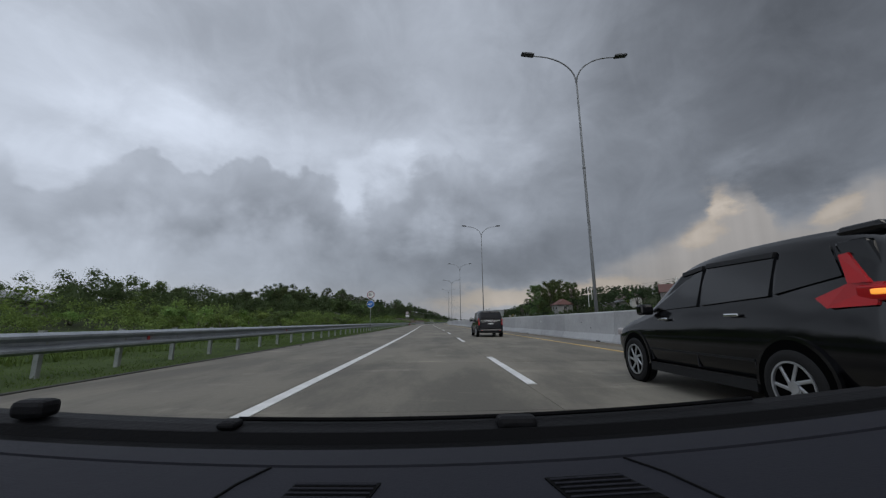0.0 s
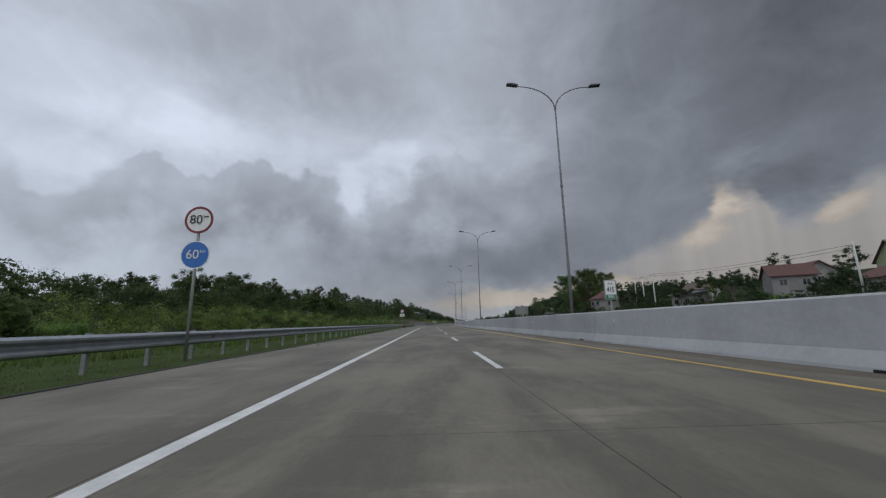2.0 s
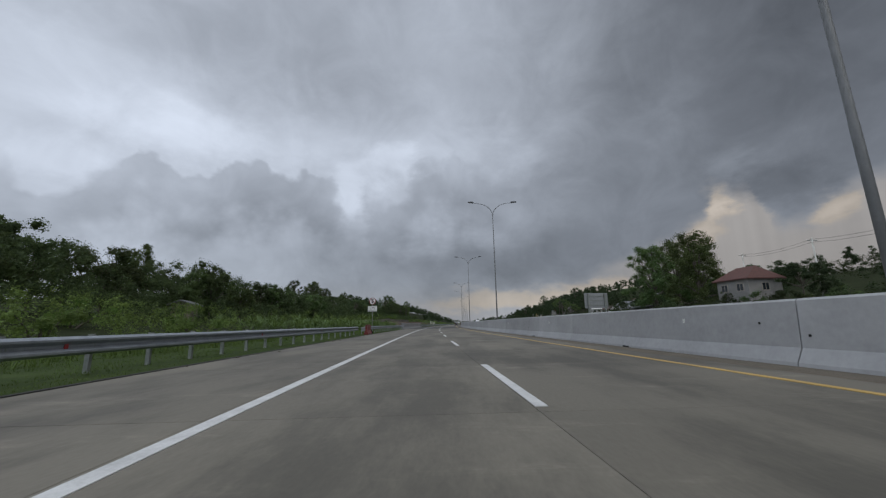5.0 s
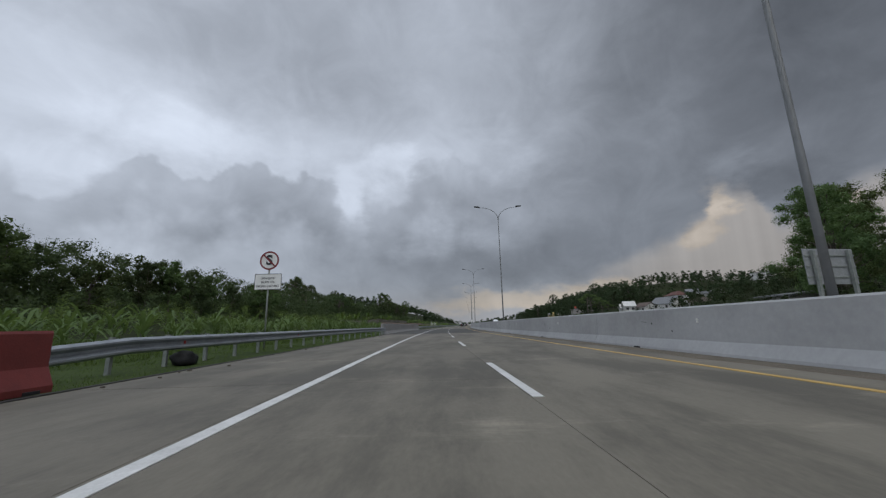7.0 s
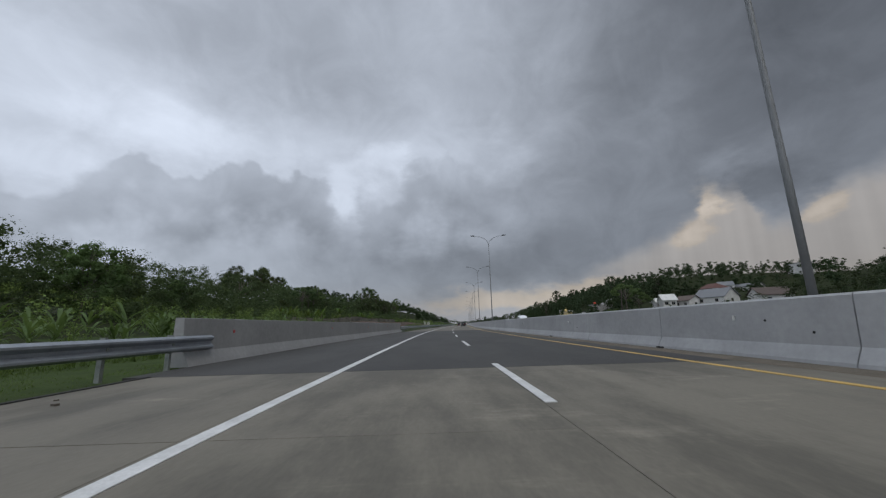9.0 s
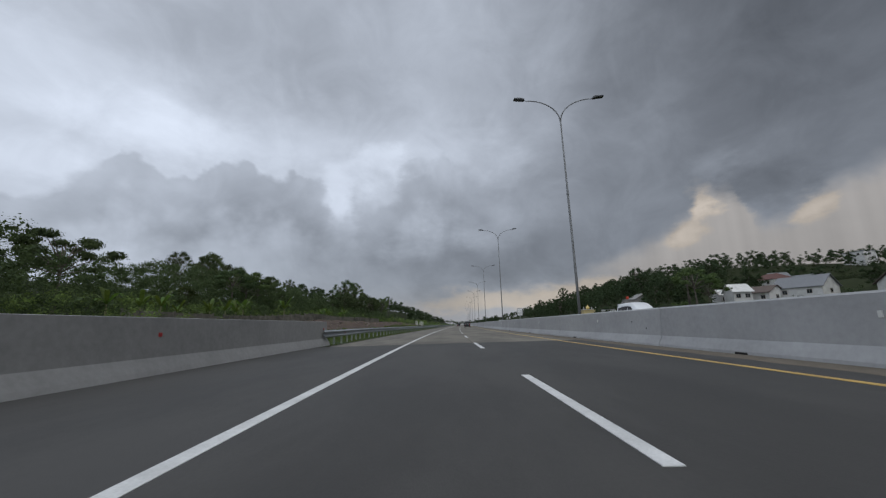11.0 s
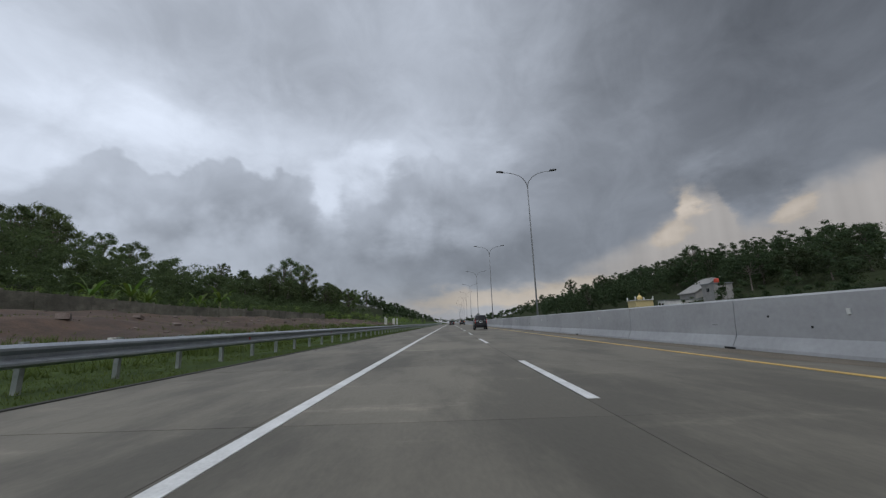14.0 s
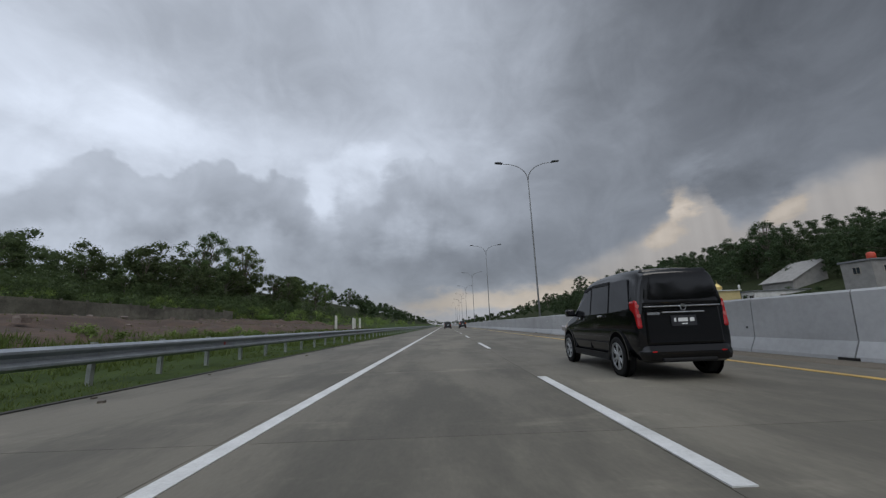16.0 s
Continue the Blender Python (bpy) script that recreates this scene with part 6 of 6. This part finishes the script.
        part("headlight", bm, M_CLEAR, C, "clear headlight")
    # the tail
    y0 = stations[0][0]
    w = stations[2][3]
    def slab(nm, x0, x1, z0, z1, y1, y2, mat, bev=0.01, lab="", lean=0.0):
        bm = bmesh.new()
        made = box(bm, (x0, y1, z0), (x1, y2, z1), bev)
        for v in bm.verts:
            v.co.y += lean * (v.co.z - z0)
        return part(nm, bm, mat, C, lab)
    lean = rear["lean"]
    slab("rear_window", -w * 0.80, w * 0.80, 1.09, 1.52, y0 - 0.012, y0 + 0.25, M_TINT, 0.03, "dark tinted rear window", lean * 0.8)
    slab("tailgate", -w * 0.80, w * 0.80, 0.50, 1.07, y0 - 0.020, y0 + 0.2, paint, 0.04, "", 0.02)
    slab("chrome_strip", -w * 0.80, w * 0.80, rear["strip"], rear["strip"] + 0.022, y0 - 0.035, y0 + 0.05, M_CHROME, 0.008, "thin chrome strip across the tailgate")
    slab("plate_strip", -0.36, 0.36, rear["plate"] + 0.115, rear["plate"] + 0.137, y0 - 0.042, y0 + 0.05, M_CHROME, 0.008, "chrome strip over the plate")
    slab("number_plate", -0.21, 0.21, rear["plate"] - 0.075, rear["plate"] + 0.075, y0 - 0.036, y0 - 0.01, M_INK, 0.004, "black number plate with pale bars")
    for x0, x1 in ((-0.17, -0.135), (-0.10, 0.06), (0.095, 0.17)):
        slab("plate_bar", x0, x1, rear["plate"] - 0.012, rear["plate"] + 0.042, y0 - 0.040, y0 - 0.03, M_SIGN_WHITE, 0.002)
    slab("plate_date", -0.05, 0.05, rear["plate"] - 0.05, rear["plate"] - 0.035, y0 - 0.040, y0 - 0.03, M_SIGN_WHITE, 0.002)
    slab("badge", -w * 0.74, -w * 0.48, rear["strip"] - 0.11, rear["strip"] - 0.075, y0 - 0.026, y0, M_CHROME, 0.004, "small chrome badge")
    ring = disc(0.035, 0.05, -0.012, 0.012, 24)
    for v in ring.verts:
        v.co += Vector((0, y0 - 0.045, rear["strip"] - 0.01))
    part("emblem", ring, M_CHROME, C, "round chrome emblem")
    slab("rear_bumper", -w * 0.945, w * 0.945, 0.25, 0.53, y0 - 0.055, y0 + 0.3, paint, 0.12, "rear bumper")
    slab("bumper_insert", -w * 0.55, w * 0.55, 0.26, 0.32, y0 - 0.058, y0, M_RIM if style == "sport" else M_TRIM, 0.02)
    slab("wiper", -0.02, 0.36, 1.13, 1.145, y0 - 0.012, y0 + 0.03, M_TRIM, 0.004)
    slab("spoiler", -w * 0.72, w * 0.72, rear["roof"] - 0.10, rear["roof"] - 0.01, y0 + 0.06, y0 + 0.42, paint, 0.042, "roof spoiler")
    for side in (-1, 1):
        if style == "sport":
            for nm, pts in (("tail_light", [(-1.66, 1.07), (-1.76, 0.985), (-2.08, 1.0), (-2.10, 1.17), (-1.90, 1.17)]), ("lamp_arm", [(-1.80, 1.41), (-1.87, 1.42), (-2.04, 1.17), (-1.90, 1.17)])):
                bm = bmesh.new()
                f = [bm.verts.new((side * (skin(stations, y, z) + 0.012), y, z)) for y, z in pts]
                g = [bm.verts.new((side * (skin(stations, y, z) - 0.10), y, z)) for y, z in pts]
                bm.faces.new(f)
                bm.faces.new(g[::-1])
                for i in range(len(f)):
                    bm.faces.new((f[i], f[(i + 1) % len(f)], g[(i + 1) % len(f)], g[i]))
                bmesh.ops.recalc_face_normals(bm, faces=bm.faces)
                part(nm, bm, M_TAIL, C, "swept red tail light")
            slab("lamp_wing", *sorted((side * w * 0.58, side * w * 0.93)), 1.03, 1.15, y0 - 0.035, y0 + 0.2, M_TAIL, 0.02, "red lamp on the tailgate")
            slab("indicator", *sorted((side * w * 0.86, side * w * 0.985)), 1.075, 1.115, y0 - 0.045, y0 + 0.06, M_GLOW if lit else M_CLEAR, 0.01, "amber indicator")
        else:
            slab("tail_light", *sorted((side * w * 0.845, side * w * 0.955)), 0.74, 1.16, y0 - 0.012, y0 + 0.20, M_TAIL, 0.035, "tall red tail light", 0.10)
            for z in (0.93, 1.07):
                eye = disc(0, 0.030, -0.010, 0.010, 20)
                for v in eye.verts:
                    v.co += Vector((side * w * 0.90, y0 - 0.008 + 0.10 * (z - 0.74), z))
                part("lamp_eye", eye, M_LENS, C, "round pale lamp lens")
        slab("reflector", *sorted((side * w * 0.66, side * w * 0.76)), 0.40, 0.42, y0 - 0.06, y0, M_TAIL, 0.005)
    for quad in glass[-2:]:
        top_edge = sorted(quad, key=lambda q: -q[1])[:2]
        (ya, za), (yb, zb) = sorted(top_edge)
        side_panel(C, "window_visor", [(ya, za - 0.04), (yb, zb - 0.04), (yb, zb + 0.012), (ya, za + 0.012)], stations, M_TRIM, 0.024, "dark rain visor")
    return C


SPORT = [(-2.14, 0.98, 1.54, 0.74, 0.53), (-2.11, 0.98, 1.58, 0.78, 0.56), (-2.02, 1.00, 1.66, 0.84, 0.61), (-1.4, 1.02, 1.70, 0.865, 0.63), (-0.5, 1.00, 1.71, 0.868, 0.64), (0.25, 0.97, 1.67, 0.868, 0.62),
         (0.75, 0.96, 1.42, 0.866, 0.60), (1.25, 0.96, 1.08, 0.862, 0.60), (1.55, 0.92, 1.00, 0.855, 0.60), (2.05, 0.78, 0.86, 0.80, 0.58), (2.25, 0.62, 0.70, 0.68, 0.48)]
SPORT_GLASS = [[(-1.85, 1.24), (-1.25, 1.13), (-1.25, 1.52), (-1.72, 1.50)], [(-1.19, 1.12), (-0.22, 1.07), (-0.22, 1.55), (-1.19, 1.53)], [(-0.15, 1.07), (0.92, 1.03), (0.62, 1.22), (0.25, 1.50), (-0.15, 1.54)]]
FAMILY = [(-2.00, 0.96, 1.54, 0.75, 0.62), (-1.975, 0.96, 1.58, 0.785, 0.64), (-1.90, 0.97, 1.66, 0.81, 0.67), (-1.3, 0.97, 1.70, 0.828, 0.69), (-0.4, 0.96, 1.70, 0.83, 0.69), (0.30, 0.95, 1.66, 0.83, 0.67),
          (0.75, 0.95, 1.45, 0.83, 0.64), (1.25, 0.95, 1.08, 0.825, 0.60), (1.5, 0.92, 1.00, 0.815, 0.60), (1.95, 0.80, 0.88, 0.76, 0.56), (2.12, 0.62, 0.70, 0.66, 0.48)]
FAMILY_GLASS = [[(-1.80, 1.04), (-1.06, 1.00), (-1.06, 1.52), (-1.70, 1.50)], [(-1.00, 1.00), (-0.18, 0.99), (-0.18, 1.53), (-1.00, 1.52)], [(-0.11, 0.99), (0.95, 0.98), (0.62, 1.22), (0.28, 1.48), (-0.11, 1.52)]]

sport = car(stand(48.72, 4.16, 0.0, 0) @ Matrix.Diagonal((1, 1, 1.06, 1)), "people_carrier", "black people carrier with red tail lights in the next lane", M_PAINT, SPORT, (-1.37, 1.37), 0.325, SPORT_GLASS,
            {"lean": 0.42, "strip": 1.0, "plate": 0.84, "roof": 1.66}, "sport", 7, lit=True)
family = car(stand(359.1, 3.58, 0.0, 0) @ Matrix.Diagonal((0.93, 0.97, 1.065, 1)), "people_carrier", "black people carrier with tall tail lights and silver wheels", M_PAINT, FAMILY, (-1.30, 1.36), 0.31, FAMILY_GLASS,
             {"lean": 0.30, "strip": 1.045, "plate": 0.84, "roof": 1.64}, "family", 6)
dark = car(stand(69.9, 3.68, 0, 0), "people_carrier", "dark grey people carrier farther along the lane", M_PAINT_GREY, FAMILY, (-1.30, 1.36), 0.31, FAMILY_GLASS,
           {"lean": 0.25, "strip": 1.03, "plate": 0.82, "roof": 1.64}, "family", 5)
copy_thing(dark, stand(444.0, 0.35))
copy_thing(sport, stand(446.5, 4.0))
white = car(stand(277.3, 14.0, 0, 180) @ Matrix.Diagonal((1, 1, 1.13, 1)), "off_roader", "white car on the opposite carriageway", M_PAINT_WHITE, [(y, b + 0.12, t + 0.25, w, q) for y, b, t, w, q in SPORT], (-1.37, 1.37), 0.36,
            [[(y, z + 0.13) for y, z in g] for g in SPORT_GLASS], {"lean": 0.3, "strip": 1.1, "plate": 0.95, "roof": 1.9}, "sport", 6)


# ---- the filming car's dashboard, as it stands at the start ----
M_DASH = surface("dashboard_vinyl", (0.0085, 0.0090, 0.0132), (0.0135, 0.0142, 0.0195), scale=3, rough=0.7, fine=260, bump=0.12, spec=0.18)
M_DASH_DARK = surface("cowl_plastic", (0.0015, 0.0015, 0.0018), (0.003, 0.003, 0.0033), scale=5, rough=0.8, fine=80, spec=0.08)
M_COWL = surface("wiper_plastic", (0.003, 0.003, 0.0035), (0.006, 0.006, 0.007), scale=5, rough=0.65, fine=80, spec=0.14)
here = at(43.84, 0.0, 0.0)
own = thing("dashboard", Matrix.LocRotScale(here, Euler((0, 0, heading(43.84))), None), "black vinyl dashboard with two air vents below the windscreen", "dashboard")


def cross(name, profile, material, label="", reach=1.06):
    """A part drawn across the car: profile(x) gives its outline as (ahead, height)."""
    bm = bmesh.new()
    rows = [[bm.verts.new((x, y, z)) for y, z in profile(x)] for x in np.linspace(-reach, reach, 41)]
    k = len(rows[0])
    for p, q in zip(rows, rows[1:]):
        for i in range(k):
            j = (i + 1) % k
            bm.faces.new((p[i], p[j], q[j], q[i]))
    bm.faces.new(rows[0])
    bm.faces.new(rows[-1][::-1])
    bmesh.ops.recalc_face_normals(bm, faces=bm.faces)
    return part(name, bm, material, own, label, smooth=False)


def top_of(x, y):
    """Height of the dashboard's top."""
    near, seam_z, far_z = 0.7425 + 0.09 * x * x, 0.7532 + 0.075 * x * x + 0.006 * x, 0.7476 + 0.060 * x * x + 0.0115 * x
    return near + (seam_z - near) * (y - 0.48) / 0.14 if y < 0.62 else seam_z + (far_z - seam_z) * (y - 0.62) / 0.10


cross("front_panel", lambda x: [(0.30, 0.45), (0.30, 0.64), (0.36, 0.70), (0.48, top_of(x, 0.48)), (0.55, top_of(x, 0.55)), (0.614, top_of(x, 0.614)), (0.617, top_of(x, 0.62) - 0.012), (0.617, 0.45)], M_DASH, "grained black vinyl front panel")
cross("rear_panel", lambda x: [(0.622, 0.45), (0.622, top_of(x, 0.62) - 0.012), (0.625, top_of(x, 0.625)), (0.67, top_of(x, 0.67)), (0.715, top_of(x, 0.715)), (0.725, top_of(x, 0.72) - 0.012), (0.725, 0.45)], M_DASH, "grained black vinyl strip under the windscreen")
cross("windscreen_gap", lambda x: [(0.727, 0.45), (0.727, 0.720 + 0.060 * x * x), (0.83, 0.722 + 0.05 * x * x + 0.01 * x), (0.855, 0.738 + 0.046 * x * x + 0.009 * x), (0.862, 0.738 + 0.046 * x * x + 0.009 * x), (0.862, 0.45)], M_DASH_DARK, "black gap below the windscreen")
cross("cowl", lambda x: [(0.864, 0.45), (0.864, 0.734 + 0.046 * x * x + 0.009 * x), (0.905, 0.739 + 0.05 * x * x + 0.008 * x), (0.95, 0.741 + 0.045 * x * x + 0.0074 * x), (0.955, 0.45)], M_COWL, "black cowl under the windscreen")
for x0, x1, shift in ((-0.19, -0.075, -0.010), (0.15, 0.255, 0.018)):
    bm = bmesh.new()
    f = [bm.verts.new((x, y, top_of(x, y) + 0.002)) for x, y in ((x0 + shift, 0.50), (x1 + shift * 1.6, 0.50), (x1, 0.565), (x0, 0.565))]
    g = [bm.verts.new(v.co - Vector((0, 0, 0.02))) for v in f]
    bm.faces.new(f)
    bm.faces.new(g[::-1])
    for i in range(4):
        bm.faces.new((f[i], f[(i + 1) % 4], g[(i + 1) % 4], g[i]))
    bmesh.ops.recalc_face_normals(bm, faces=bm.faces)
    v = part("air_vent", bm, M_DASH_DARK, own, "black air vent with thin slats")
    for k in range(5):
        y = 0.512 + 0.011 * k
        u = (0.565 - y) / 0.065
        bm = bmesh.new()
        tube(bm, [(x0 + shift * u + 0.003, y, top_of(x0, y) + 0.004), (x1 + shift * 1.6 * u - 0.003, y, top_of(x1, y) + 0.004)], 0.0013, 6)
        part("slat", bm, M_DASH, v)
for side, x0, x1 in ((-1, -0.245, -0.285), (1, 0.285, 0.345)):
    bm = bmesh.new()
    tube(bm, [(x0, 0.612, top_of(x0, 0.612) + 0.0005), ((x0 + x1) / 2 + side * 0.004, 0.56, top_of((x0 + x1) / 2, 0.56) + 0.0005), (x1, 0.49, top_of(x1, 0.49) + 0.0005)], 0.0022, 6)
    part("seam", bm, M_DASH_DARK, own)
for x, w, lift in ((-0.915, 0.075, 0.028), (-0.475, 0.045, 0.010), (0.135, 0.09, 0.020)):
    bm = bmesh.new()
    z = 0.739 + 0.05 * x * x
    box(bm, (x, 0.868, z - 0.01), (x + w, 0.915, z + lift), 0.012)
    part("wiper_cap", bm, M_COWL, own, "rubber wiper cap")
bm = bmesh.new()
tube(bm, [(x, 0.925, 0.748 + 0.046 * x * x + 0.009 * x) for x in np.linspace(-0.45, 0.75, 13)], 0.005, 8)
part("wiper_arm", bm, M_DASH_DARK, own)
# unseen block, added to carry the dashboard above the road
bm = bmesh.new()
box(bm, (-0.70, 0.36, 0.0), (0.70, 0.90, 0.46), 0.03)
part("support_block", bm, M_DASH_DARK, own)


# ---- concrete slabs of the carriageway ----
def slab_mesh(a0, a1, length):
    bm = bmesh.new()
    g = 0.004
    box(bm, (a0 + g, -length / 2 + g, -0.03), (a1 - g, length / 2 - g, 0.004))
    me = bpy.data.meshes.new("slab")
    bm.to_mesh(me)
    bm.free()
    me.materials.append(M_CONC)
    return me


LANES = [(-6.13, -2.2), (-2.2, 1.42), (1.42, 7.42)]
slab_shapes = [slab_mesh(a0, a1, 5.0) for a0, a1 in LANES]
for s0, n in ((33.2, 37), (269.7, 38)):
    for k in range(n):
        for me in slab_shapes:
            ob = new("slab", me)
            ob.parent = road
            ob.matrix_world = stand(s0 + 2.5 + 5.0 * k, 0)
for lo, hi in ((-60, 33.2), (459.7, 900)):
    bm = bmesh.new()
    ribbon(bm, lo, hi, [(-6.13, 0.004), (7.42, 0.004), (7.42, -0.03), (-6.13, -0.03)])
    far_lane = part("far_pavement", bm, M_CONC, road)
